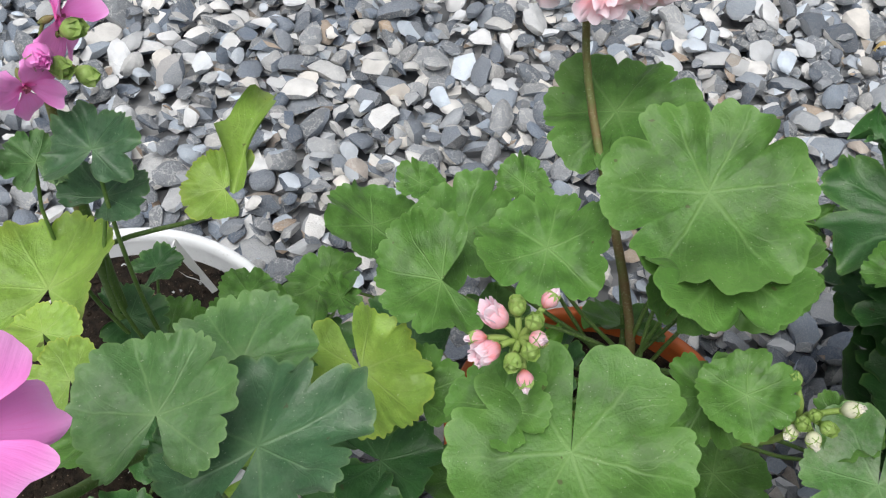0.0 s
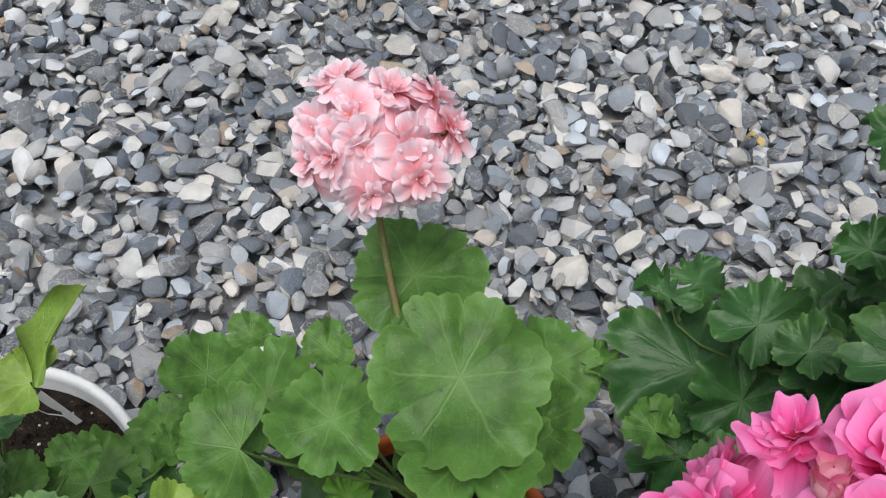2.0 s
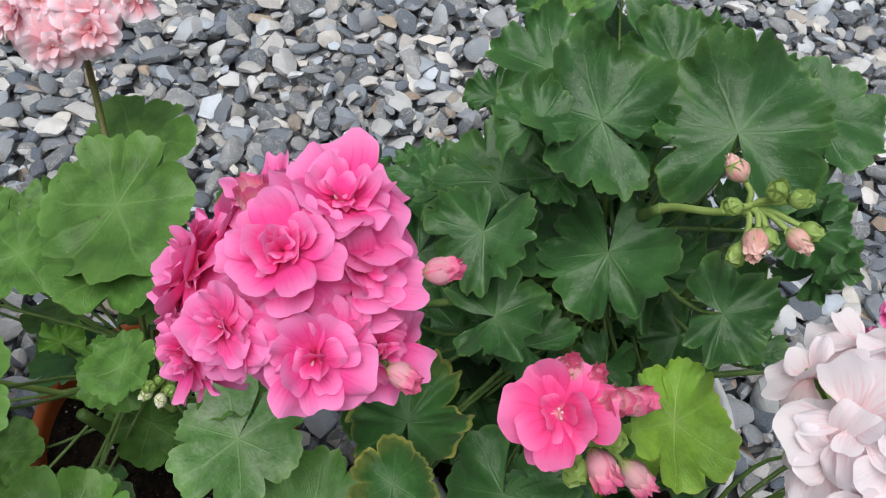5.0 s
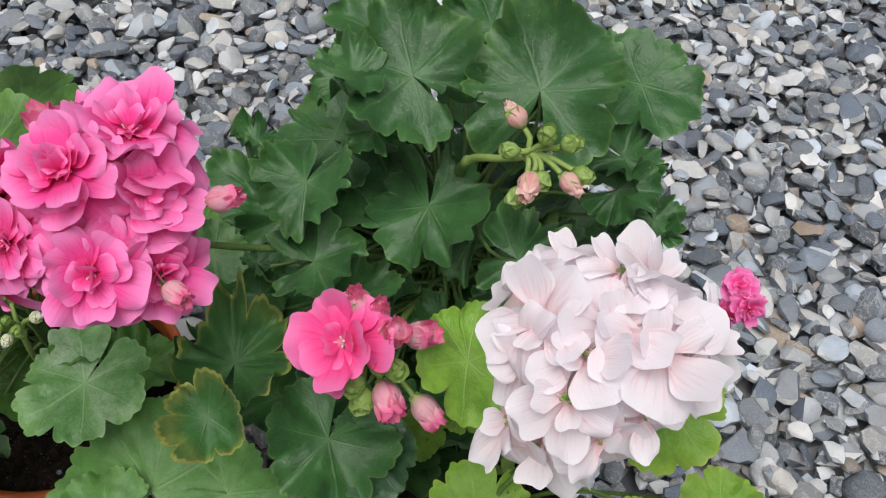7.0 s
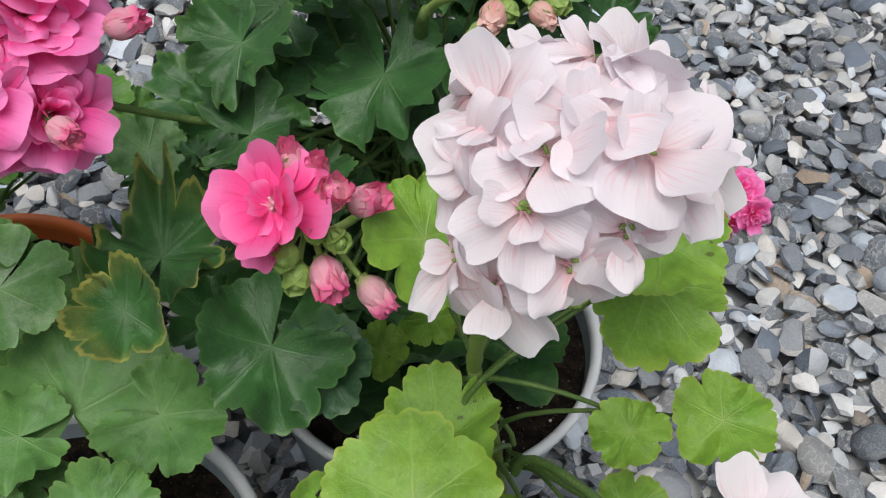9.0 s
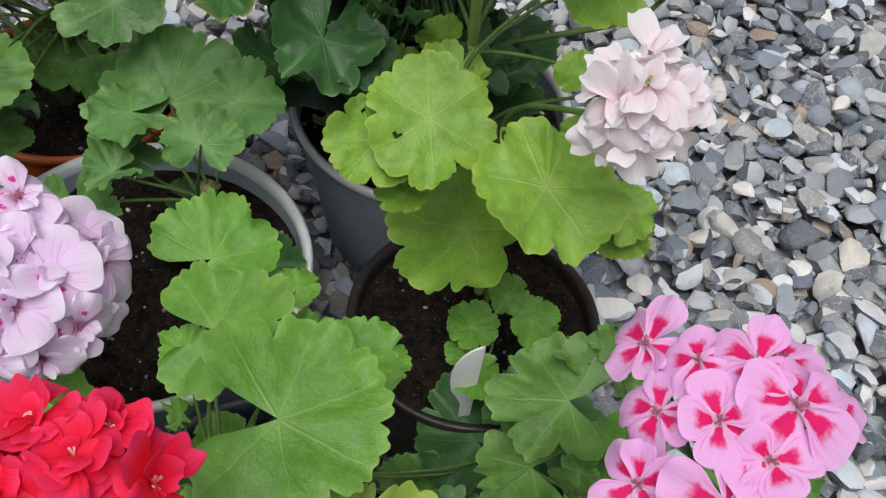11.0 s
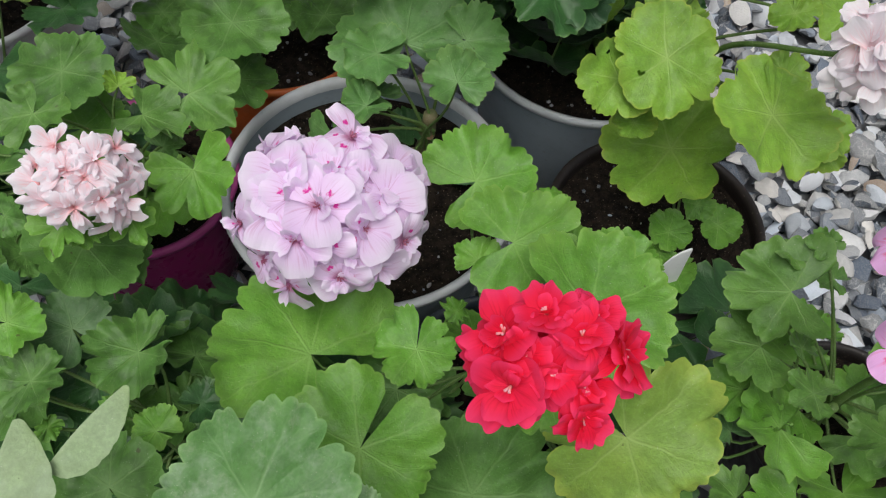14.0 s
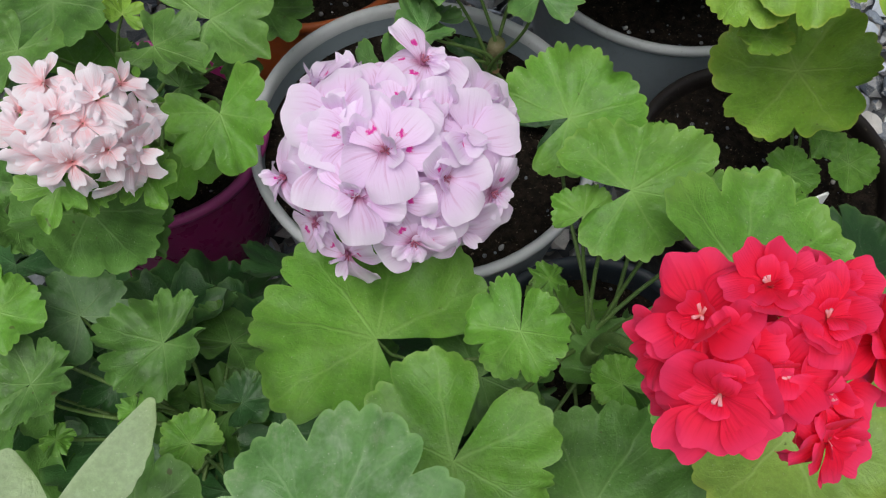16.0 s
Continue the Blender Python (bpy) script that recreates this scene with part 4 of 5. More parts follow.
leaf(a_plant, -0.056, 0.330, 0.244, 0.0281, -6, 18, 146, "mid", "round")
leaf(a_plant, 0.003, 0.382, 0.280, 0.0168, 4, 4, 19, "mid", "round")
leaf(a_plant, 0.201, 0.338, 0.310, 0.0345, 12, 16, 29, "mid", "round")
leaf(a_plant, 0.184, 0.284, 0.330, 0.0324, -19, 26, 180, "mid", "round")
leaf(a_plant, 0.137, 0.203, 0.340, 0.0244, -23, 4, -177, "mid", "zonal")
leaf(a_plant, 0.062, 0.152, 0.387, 0.0530, -8, 6, 172, "mid", "round", cup=0.06, ruffle=0.06, opening=4)
leaf(a_plant, 0.035, 0.172, 0.385, 0.0215, 10, -19, -13, "mid", "round")
leaf(a_plant, 0.003, 0.222, 0.300, 0.0282, 9, -23, -6, "mid", "zonal")
leaf(a_plant, 0.210, 0.165, 0.330, 0.0400, -8, -3, 158, "grey", "zonal", cup=0.05, opening=8)
leaf(a_plant, 0.117, 0.120, 0.300, 0.0420, -11, -5, -165, "mid", "round")
leaf(a_plant, 0.113, 0.118, 0.240, 0.0345, -11, -3, -124, "mid", "round")
leaf(a_plant, 0.147, 0.193, 0.360, 0.0229, -3, 16, -163, "mid", "round")
leaf(a_plant, 0.202, 0.192, 0.330, 0.0198, 4, 13, 46, "mid", "round")
leaf(a_plant, 0.072, 0.268, 0.270, 0.0158, 8, 11, 42, "fresh", "curly", ruffle=0.25)
leaf(a_plant, 0.079, 0.275, 0.250, 0.0136, 5, 23, 65, "mid", "zonal", ruffle=0.2)
leaf(a_plant, 0.148, 0.289, 0.310, 0.0353, -26, 14, -84, "mid", "round")
leaf(a_plant, 0.114, 0.143, 0.280, 0.0297, -13, -4, 179, "mid", "round")
leaf(a_plant, 0.104, 0.139, 0.240, 0.0208, -23, -17, -114, "dark", "round")
fill(a_plant, 9, 0.1, 0.24, 0.1, 0.21, 0.27, 0.032, ("mid", "dark"), "round", 9)
flower_head(a_plant, "salmon", (0.090, 0.406, 0.439), 0.0490, 0.0223, [(-0.02, -1.00, 0.05), (0.49, -0.62, 0.62), (-0.36, -0.25, 0.90), (-0.62, -0.66, 0.41), (-0.92, -0.11, 0.39), (0.26, 0.15, 0.95), (0.94, -0.03, 0.33), (0.75, 0.32, 0.58), (-0.17, -0.72, 0.67), (-0.91, -0.42, 0.06), (0.94, 0.12, 0.33), (0.52, -0.81, 0.28), (-0.43, 0.32, 0.84)], node=(0.128, 0.268, 0.23), stalk=RED_STALK, thick=0.0024, label="salmon-pink double flower head on a reddish stalk", jut=0.2, wobble=0.3, facing=0.35)
flower_head(a_plant, "salmon", (0.041, 0.187, 0.414), 0.0194, 0.0087, [], buds=[(-0.67, 0.12, 0.74, 0.9, 0.0086), (-0.81, -0.55, 0.19, 1.0, 0.0096), (0.57, 0.48, 0.67, 0.2, 0.0146), (-0.14, 0.41, 0.90, 0.0, 0.0093), (0.10, -0.95, -0.29, 0.2, 0.0126), (-0.26, -0.95, 0.18, 0.0, 0.0086), (0.43, -0.54, 0.73, 0.2, 0.0086), (-0.99, -0.12, 0.08, 0.2, 0.0125), (0.31, -0.09, 0.95, 0.0, 0.0086), (0.20, -0.82, 0.54, 0.0, 0.0086)], node=(0.11, 0.24, 0.2), stalk=PALE_STALK, thick=0.0017, label="drooping cluster of pale green and pink buds", bud_size=0.0105)
flower_head(a_plant, "blush", (0.172, 0.186, 0.357), 0.0195, 0.0099, [], buds=[(-0.30, 0.73, 0.62, 0.0, 0.0116), (0.79, -0.19, 0.58, 0.3, 0.0146), (-0.02, -0.99, 0.17, 0.3, 0.0093), (-0.67, -0.73, 0.09, 0.2, 0.0086), (0.39, -0.77, 0.50, 0.0, 0.0091), (-0.43, -0.68, 0.59, 0.0, 0.0086), (-0.06, -0.51, 0.86, 0.0, 0.0086)], node=(0.13, 0.25, 0.2), stalk=PALE_STALK, thick=0.0017, label="drooping cluster of pale green buds", bud_size=0.010, bud_kind="bud_white")

# ---- magenta geranium in the white pot ----
l_plant = plant(-0.197, 0.302, 0.15, (-0.14, 0.27, 0.2), "geranium with blue-green leaves and magenta flowers")
stem(l_plant, ((-0.17, 0.28, 0.14), (-0.16, 0.28, 0.2), (-0.165, 0.285, 0.3), (-0.163, 0.29, 0.4)), 0.006, 0.0035)
stem(l_plant, ((-0.16, 0.27, 0.14), (-0.14, 0.24, 0.18), (-0.11, 0.21, 0.22), (-0.09, 0.19, 0.28)), 0.006, 0.004)
leaf(l_plant, -0.089, 0.148, 0.420, 0.0318, 10, -7, 1, "blue", "zonal", cup=0.08, ruffle=0.08)
leaf(l_plant, -0.055, 0.144, 0.405, 0.0418, -3, -9, -21, "teal", "curly", cup=0.08, ruffle=0.09)
leaf(l_plant, -0.069, 0.188, 0.390, 0.0334, 6, -9, -3, "blue", "zonal", ruffle=0.09)
leaf(l_plant, -0.024, 0.219, 0.330, 0.0361, -23, -20, -143, "yellow", "zonal", ruffle=0.07)
leaf(l_plant, -0.168, 0.241, 0.360, 0.0381, 6, -6, 2, "yellow", "zonal", fold=0.25, ruffle=0.1)
leaf(l_plant, -0.130, 0.172, 0.400, 0.0174, 28, -18, 7, "yellow", "zonal", ruffle=0.08)
leaf(l_plant, -0.093, 0.159, 0.360, 0.0173, -2, 6, -2, "dark", "zonal")
leaf(l_plant, -0.157, 0.278, 0.280, 0.0217, -11, 5, -83, "dark", "zonal")
leaf(l_plant, -0.135, 0.264, 0.430, 0.0222, 13, -5, -7, "teal", "zonal", ruffle=0.2)
leaf(l_plant, -0.137, 0.264, 0.400, 0.0200, 1, 0, -30, "teal", "zonal", ruffle=0.2)
leaf(l_plant, -0.167, 0.274, 0.410, 0.0158, 25, 18, 27, "blue", "zonal", ruffle=0.15)
leaf(l_plant, -0.152, 0.320, 0.270, 0.0174, 9, -12, -47, "dark", "zonal")
leaf(l_plant, -0.155, 0.205, 0.380, 0.0162, 2, 1, 35, "yellow", "zonal")
leaf(l_plant, -0.089, 0.282, 0.300, 0.0169, -4, 3, -43, "mid", "zonal", ruffle=0.12)
leaf(l_plant, -0.097, 0.292, 0.240, 0.0351, 9, 0, 4, "mid", "zonal", ruffle=0.12)
leaf(l_plant, -0.143, 0.284, 0.250, 0.0276, 13, -1, 15, "mid", "zonal", ruffle=0.12)
leaf(l_plant, -0.044, 0.309, 0.260, 0.0161, 20, 21, 58, "mid", "round")
leaf(l_plant, 0.001, 0.279, 0.260, 0.0306, 30, -28, -30, "dark", "zonal")
curled_leaf(l_plant, (-0.085, 0.28, 0.385), (-0.073, 0.344, 0.387), 0.02, "yellow", "narrow folded leaf with a yellowing tip")
leaf(l_plant, -0.09, 0.284, 0.384, 0.021, 8, -10, 85, "yellow", "fan", node=(-0.165, 0.285, 0.32), ruffle=0.12)
fill(l_plant, 12, -0.1, 0.2, 0.1, 0.22, 0.29, 0.035, ("mid", "dark", "yellow"), "zonal", 10)
flower_head(l_plant, "magenta", (-0.158, 0.289, 0.464), 0.0262, 0.0216, [(0.75, 0.47, 0.47), (0.05, -0.86, -0.50)], buds=[(0.94, 0.08, 0.33, 0.0, 0.0155), (0.81, -0.58, -0.08, 0.0, 0.0137), (0.88, -0.22, -0.41, 0.0, 0.0202), (0.54, -0.76, 0.36, 0.5, 0.0137)], node=(-0.164, 0.287, 0.36), stalk=RED_STALK, drop=0.8, label="magenta single flowers with reddish buds")
flower_head(l_plant, "magenta", (-0.122, 0.099, 0.492), 0.0235, 0.0285, [(0.70, 0.04, 0.71), (-0.16, -0.81, 0.57)], node=(-0.12, 0.2, 0.25), label="magenta single flowers")

# ---- dark-leaved geranium in the wide white pot ----
c_plant = plant(0.436, 0.277, 0.14, (0.415, 0.245, 0.3), "bushy dark green geranium with hot-pink double flowers", (0.42, 0.25, 0.4))
stem(c_plant, ((0.43, 0.27, 0.13), (0.43, 0.265, 0.2), (0.42, 0.255, 0.28), (0.425, 0.25, 0.42)), 0.007, 0.004)
stem(c_plant, ((0.43, 0.27, 0.13), (0.41, 0.25, 0.2), (0.38, 0.23, 0.26), (0.37, 0.22, 0.36)), 0.007, 0.004)
stem(c_plant, ((0.425, 0.25, 0.4), (0.423, 0.247, 0.43), (0.416, 0.225, 0.45), (0.422, 0.206, 0.481)), 0.004, 0.0026)
stem(c_plant, ((0.44, 0.275, 0.13), (0.46, 0.27, 0.2), (0.47, 0.26, 0.3), (0.48, 0.25, 0.4)), 0.007, 0.004)
stem(c_plant, ((0.468, 0.226, 0.135), (0.462, 0.224, 0.165), (0.459, 0.222, 0.175), (0.449, 0.218, 0.200)), 0.0034, 0.003, WOOD_STALK, knots=False)
leaf(c_plant, 0.393, 0.238, 0.506, 0.0413, 20, -18, 48, "dark", "curly", cup=0.05, ruffle=0.18)
leaf(c_plant, 0.456, 0.230, 0.507, 0.0451, 30, -11, -15, "dark", "curly", cup=0.05, ruffle=0.15)
leaf(c_plant, 0.433, 0.273, 0.512, 0.0310, 22, -10, -18, "dark", "curly", ruffle=0.16)
leaf(c_plant, 0.519, 0.276, 0.478, 0.0344, -16, 13, -132, "dark", "round")
leaf(c_plant, 0.363, 0.236, 0.506, 0.0221, -8, -8, 93, "dark", "curly", ruffle=0.22)
leaf(c_plant, 0.340, 0.212, 0.455, 0.0297, -20, 6, 153, "dark", "curly", ruffle=0.22)
leaf(c_plant, 0.350, 0.254, 0.447, 0.0385, 2, -9, 57, "dark", "curly", cup=0.02, ruffle=0.08)
leaf(c_plant, 0.361, 0.239, 0.430, 0.0414, -11, -7, -169, "dark", "curly", ruffle=0.1)
leaf(c_plant, 0.404, 0.210, 0.443, 0.0380, -29, 20, 161, "dark", "curly", ruffle=0.24, cup=0.05)
leaf(c_plant, 0.375, 0.226, 0.480, 0.0176, -4, 33, -128, "dark", "curly", ruffle=0.22, fold=0.4)
leaf(c_plant, 0.505, 0.221, 0.450, 0.0231, 18, 29, -103, "dark", "curly", ruffle=0.30)
leaf(c_plant, 0.447, 0.160, 0.460, 0.0265, -10, 24, -104, "dark", "curly", ruffle=0.22)
leaf(c_plant, 0.346, 0.179, 0.430, 0.0277, 20, 14, -85, "dark", "curly", ruffle=0.27)
leaf(c_plant, 0.297, 0.112, 0.385, 0.0225, -24, -14, 150, "rimmed", "round", ruffle=0.3, cup=0.45, curl=0.9)
leaf(c_plant, 0.304, 0.149, 0.378, 0.0340, 8, 4, -8, "rimmed", "curly", ruffle=0.5, cup=0.15, curl=0.5)
leaf(c_plant, 0.289, 0.168, 0.360, 0.0292, -12, -7, -96, "dark", "zonal", ruffle=0.34, curl=0.4)
leaf(c_plant, 0.355, 0.125, 0.345, 0.0385, -10, -16, 168, "dark", "zonal", ruffle=0.2, curl=0.25)
leaf(c_plant, 0.378, 0.123, 0.335, 0.0285, -20, 12, -165, "teal", "zonal", fold=0.15, ruffle=0.15)
leaf(c_plant, 0.275, 0.240, 0.360, 0.0225, 30, 3, 26, "blue", "round")
leaf(c_plant, 0.371, 0.137, 0.315, 0.0256, -22, 10, -124, "blue", "zonal", ruffle=0.1)
leaf(c_plant, 0.379, 0.292, 0.490, 0.0360, 10, -22, 48, "dark", "curly", ruffle=0.16)
leaf(c_plant, 0.425, 0.367, 0.490, 0.0374, 23, -4, -12, "dark", "curly", ruffle=0.2)
leaf(c_plant, 0.446, 0.298, 0.500, 0.0259, 25, -23, -14, "dark", "curly", ruffle=0.2)
leaf(c_plant, 0.386, 0.330, 0.450, 0.0190, -9, -25, 60, "dark", "curly", ruffle=0.25)
leaf(c_plant, 0.364, 0.182, 0.400, 0.0286, 10, 4, 63, "dark", "curly", ruffle=0.25)
leaf(c_plant, 0.454, 0.203, 0.380, 0.0242, -23, 7, 130, "dark", "curly", ruffle=0.25)
leaf(c_plant, 0.486, 0.177, 0.400, 0.0168, 6, 5, 17, "dark", "curly", ruffle=0.25)
leaf(c_plant, 0.413, 0.194, 0.360, 0.0223, -17, 14, 137, "dark", "curly", ruffle=0.25)
leaf(c_plant, 0.489, 0.259, 0.420, 0.0205, 5, 3, 50, "dark", "curly", ruffle=0.25)
leaf(c_plant, 0.471, 0.339, 0.470, 0.0211, -3, -14, 20, "dark", "curly", ruffle=0.22)
leaf(c_plant, 0.354, 0.329, 0.440, 0.0189, -2, -15, 69, "dark", "curly", ruffle=0.3)
leaf(c_plant, 0.294, 0.335, 0.310, 0.0611, -0, -8, 86, "dark", "curly", ruffle=0.30, cup=0.05)
leaf(c_plant, 0.311, 0.300, 0.330, 0.0373, -25, -27, 146, "dark", "curly", ruffle=0.30)
leaf(c_plant, 0.320, 0.335, 0.360, 0.0303, 19, 2, -51, "dark", "curly", ruffle=0.22)
leaf(c_plant, 0.324, 0.291, 0.400, 0.0197, 19, -14, -51, "dark", "curly", ruffle=0.22)
leaf(c_plant, 0.281, 0.377, 0.330, 0.0221, 10, 13, 34, "dark", "curly", ruffle=0.30)
leaf(c_plant, 0.310, 0.404, 0.310, 0.0226, 22, -4, -81, "dark", "curly", ruffle=0.22)
leaf(c_plant, 0.235, 0.345, 0.300, 0.0179, 25, 9, 63, "mid", "zonal", ruffle=0.2)
leaf(c_plant, 0.383, 0.201, 0.370, 0.0199, 5, -28, -35, "dark", "curly", ruffle=0.30)
leaf(c_plant, 0.433, 0.216, 0.420, 0.0308, -14, -3, 53, "dark", "curly", ruffle=0.30)
leaf(c_plant, 0.309, 0.210, 0.360, 0.0180, 27, 13, 29, "dark", "curly", ruffle=0.22)
leaf(c_plant, 0.306, 0.219, 0.380, 0.0096, 7, 9, 46, "dark", "curly", ruffle=0.25)
leaf(c_plant, 0.532, 0.228, 0.420, 0.0203, -24, 9, -151, "dark", "curly", ruffle=0.25)
leaf(c_plant, 0.389, 0.342, 0.490, 0.0197, -5, -13, 81, "mid", "zonal", ruffle=0.12)
leaf(c_plant, 0.254, 0.280, 0.330, 0.0200, 15, 8, 62, "mid", "zonal", ruffle=0.22)
leaf(c_plant, 0.344, 0.234, 0.390, 0.0206, 7, 0, 80, "dark", "curly", ruffle=0.30)
leaf(c_plant, 0.508, 0.235, 0.460, 0.0230, -14, 8, -118, "dark", "curly", ruffle=0.25)
leaf(c_plant, 0.525, 0.224, 0.410, 0.0227, 24, -19, -63, "dark", "curly", ruffle=0.25)
leaf(c_plant, 0.440, 0.375, 0.440, 0.0300, 12, -6, 20, "dark", "curly", ruffle=0.18)
leaf(c_plant, 0.487, 0.345, 0.425, 0.0300, 10, 12, -40, "dark", "curly", ruffle=0.18)
leaf(c_plant, 0.378, 0.335, 0.415, 0.0280, 8, -14, 60, "dark", "curly", ruffle=0.18)
leaf(c_plant, 0.520, 0.345, 0.435, 0.0290, 8, 14, -60, "dark", "curly", ruffle=0.18)
leaf(c_plant, 0.386, 0.400, 0.455, 0.0200, 14, -8, 30, "dark", "curly", ruffle=0.2)
fill(c_plant, 20, 0.395, 0.265, 0.13, 0.25, 0.37, 0.034, ("dark",), "curly", 8)
fill(c_plant, 16, 0.405, 0.28, 0.1, 0.2, 0.27, 0.045, ("dark",), "zonal", 28)
fill(c_plant, 16, 0.4, 0.315, 0.09, 0.18, 0.27, 0.056, ("dark",), "round", 38)
fill(c_plant, 10, 0.43, 0.3, 0.08, 0.3, 0.38, 0.045, ("dark",), "curly", 48)
fill(c_plant, 14, 0.425, 0.325, 0.085, 0.33, 0.42, 0.036, ("dark",), "curly", 68)
flower_head(c_plant, "rose", (0.254, 0.147, 0.488), 0.0550, 0.0310, [(0.45, 0.33, 0.83, 1.00), (0.05, -0.28, 0.96, 0.85), (0.71, -0.19, 0.68, 0.95), (0.32, -0.89, 0.32, 1.00), (-0.96, 0.23, 0.18, 0.95), (-0.81, -0.57, -0.09, 0.85), (-0.18, 0.77, 0.61, 0.80), (-0.50, -0.73, 0.46, 0.80), (-0.73, 0.68, -0.01, 0.85), (0.80, -0.60, 0.06, 0.80), (-0.96, 0.17, -0.22, 0.75)], buds=[(0.92, -0.08, 0.37, 0.7, 0.0587), (0.73, -0.67, 0.12, 0.8, 0.0569), (-0.19, 0.19, 0.96, 1.0, 0.0391)], node=(0.4, 0.235, 0.36), rise=0.12, stalk_pull=(0.6, 0.35, -0.6), thick=0.0018, facing=0.45, jut=0.12, label="large rounded hot-pink double flower head")
flower_head(c_plant, "coral", (0.376, 0.126, 0.436), 0.0374, 0.0237, [(-0.33, -0.57, 0.75)], buds=[(-0.11, -0.02, 0.99, 0.5, 0.0220), (0.20, -0.12, 0.97, 0.6, 0.0220), (0.39, -0.42, 0.82, 1.0, 0.0220), (0.80, -0.25, 0.55, 0.9, 0.0220), (0.36, -0.93, -0.06, 0.9, 0.0220), (0.69, -0.63, -0.36, 0.8, 0.0335), (-0.14, -0.96, 0.24, 0.0, 0.0220), (-0.00, -0.99, -0.11, 0.0, 0.0227), (0.25, -0.81, 0.53, 0.0, 0.0220), (0.51, -0.78, 0.37, 0.0, 0.0220)], node=(0.405, 0.24, 0.3), stalk=PALE_STALK, stalk_pull=(0.1, 0.4, -0.8), drop=0.35, label="opening pink flower with a cluster of pink buds", bud_size=0.0165)
flower_head(c_plant, "blush", (0.452, 0.177, 0.514), 0.0226, 0.0096, [], buds=[(-0.61, 0.40, 0.69, 0.3, 0.0139), (-0.92, -0.27, 0.30, 0.0, 0.0109), (-0.31, -0.94, -0.14, 0.6, 0.0112), (0.58, -0.81, -0.07, 0.5, 0.0143), (0.63, -0.35, 0.69, 0.0, 0.0119), (0.02, -0.33, 0.94, 0.0, 0.0109), (-0.03, -1.00, -0.07, 0.0, 0.0109), (0.78, -0.63, 0.05, 0.0, 0.0170), (-0.47, -0.72, -0.51, 0.0, 0.0170)], node=(0.422, 0.206, 0.48), stalk=PALE_STALK, rise=0.1, thick=0.0017, stalk_pull=(-0.9, 0.0, -0.3), drop=0.25, label="cluster of green buds with pink tips", bud_size=0.0135, bud_kind="bud")
flower_head(c_plant, "rose", (0.607, 0.241, 0.339), 0.0176, 0.0127, [(-0.17, -0.11, 0.98), (0.24, -0.93, 0.28), (-0.50, -0.67, -0.55)], node=(0.45, 0.26, 0.2), label="small hot-pink flower cluster")

# ---- lilac geranium in the white pot with shade-grey walls ----
e_plant = plant(0.222, 0.068, 0.14, (0.268, 0.1, 0.2), "lilac-flowered geranium with soft blue-green leaves")
stem(e_plant, ((0.266, 0.105, 0.13), (0.267, 0.106, 0.16), (0.269, 0.104, 0.19), (0.272, 0.1, 0.225)), 0.008, 0.006, WOOD_STALK)
stem(e_plant, ((0.2, 0.05, 0.13), (0.2, 0.04, 0.17), (0.2, 0.02, 0.22), (0.2, 0.0, 0.26)), 0.006, 0.004)
leaf(e_plant, 0.249, 0.120, 0.285, 0.0560, 18, -12, 8, "olive", "fan", cup=0.03, ruffle=0.08, opening=70)
leaf(e_plant, 0.296, 0.115, 0.295, 0.0324, -2, 26, -119, "olive", "zonal", ruffle=0.12)
leaf(e_plant, 0.228, 0.103, 0.290, 0.0286, 3, -5, 104, "olive", "zonal", ruffle=0.15)
leaf(e_plant, 0.221, 0.067, 0.270, 0.0212, 2, -6, 120, "olive", "zonal", ruffle=0.25, fold=0.3)
leaf(e_plant, 0.287, 0.050, 0.318, 0.0252, 20, 10, 4, "olive", "zonal", ruffle=0.12)
leaf(e_plant, 0.198, 0.051, 0.250, 0.0296, -21, -24, -138, "olive", "zonal", ruffle=0.1)
leaf(e_plant, 0.314, 0.071, 0.170, 0.0277, 24, 5, -63, "dark", "zonal", ruffle=0.1)
leaf(e_plant, 0.246, 0.086, 0.170, 0.0195, 1, -11, -50, "dark", "zonal", ruffle=0.1)
leaf(e_plant, 0.229, 0.097, 0.250, 0.0191, 15, 12, 63, "olive", "zonal", ruffle=0.2)
leaf(e_plant, 0.252, 0.107, 0.200, 0.0180, -4, 12, -104, "dark", "zonal")
flower_head(e_plant, "lilac", (0.203, -0.064, 0.315), 0.0610, 0.0240, [(0.45, -0.2, 0.87), (-0.3, -0.4, 0.87), (0.0, -0.83, 0.55), (0.35, -0.85, 0.4), (-0.62, -0.45, 0.65), (0.55, 0.1, 0.83), (0.85, -0.5, 0.2), (-0.30, -0.76, 0.57), (0.46, -0.64, 0.61), (-0.05, -0.52, 0.85), (0.18, -0.98, 0.13), (-0.43, -0.85, -0.29), (-0.49, -0.14, 0.86), (0.06, -0.21, 0.98), (0.26, 0.38, 0.88), (-0.46, 0.52, 0.72), (0.80, 0.34, 0.49), (0.97, -0.22, 0.07), (-0.91, 0.07, 0.42), (-0.94, -0.29, 0.15), (0.71, -0.24, 0.66), (-0.70, 0.36, 0.61), (-0.75, -0.65, -0.12), (0.60, -0.80, 0.04), (-0.18, -0.00, 0.98), (0.93, 0.14, 0.34)], node=(0.2, 0.01, 0.2), swing=0, label="large rounded lilac flower head with magenta spots", facing=0.6, jut=0.16, wobble=0.22)

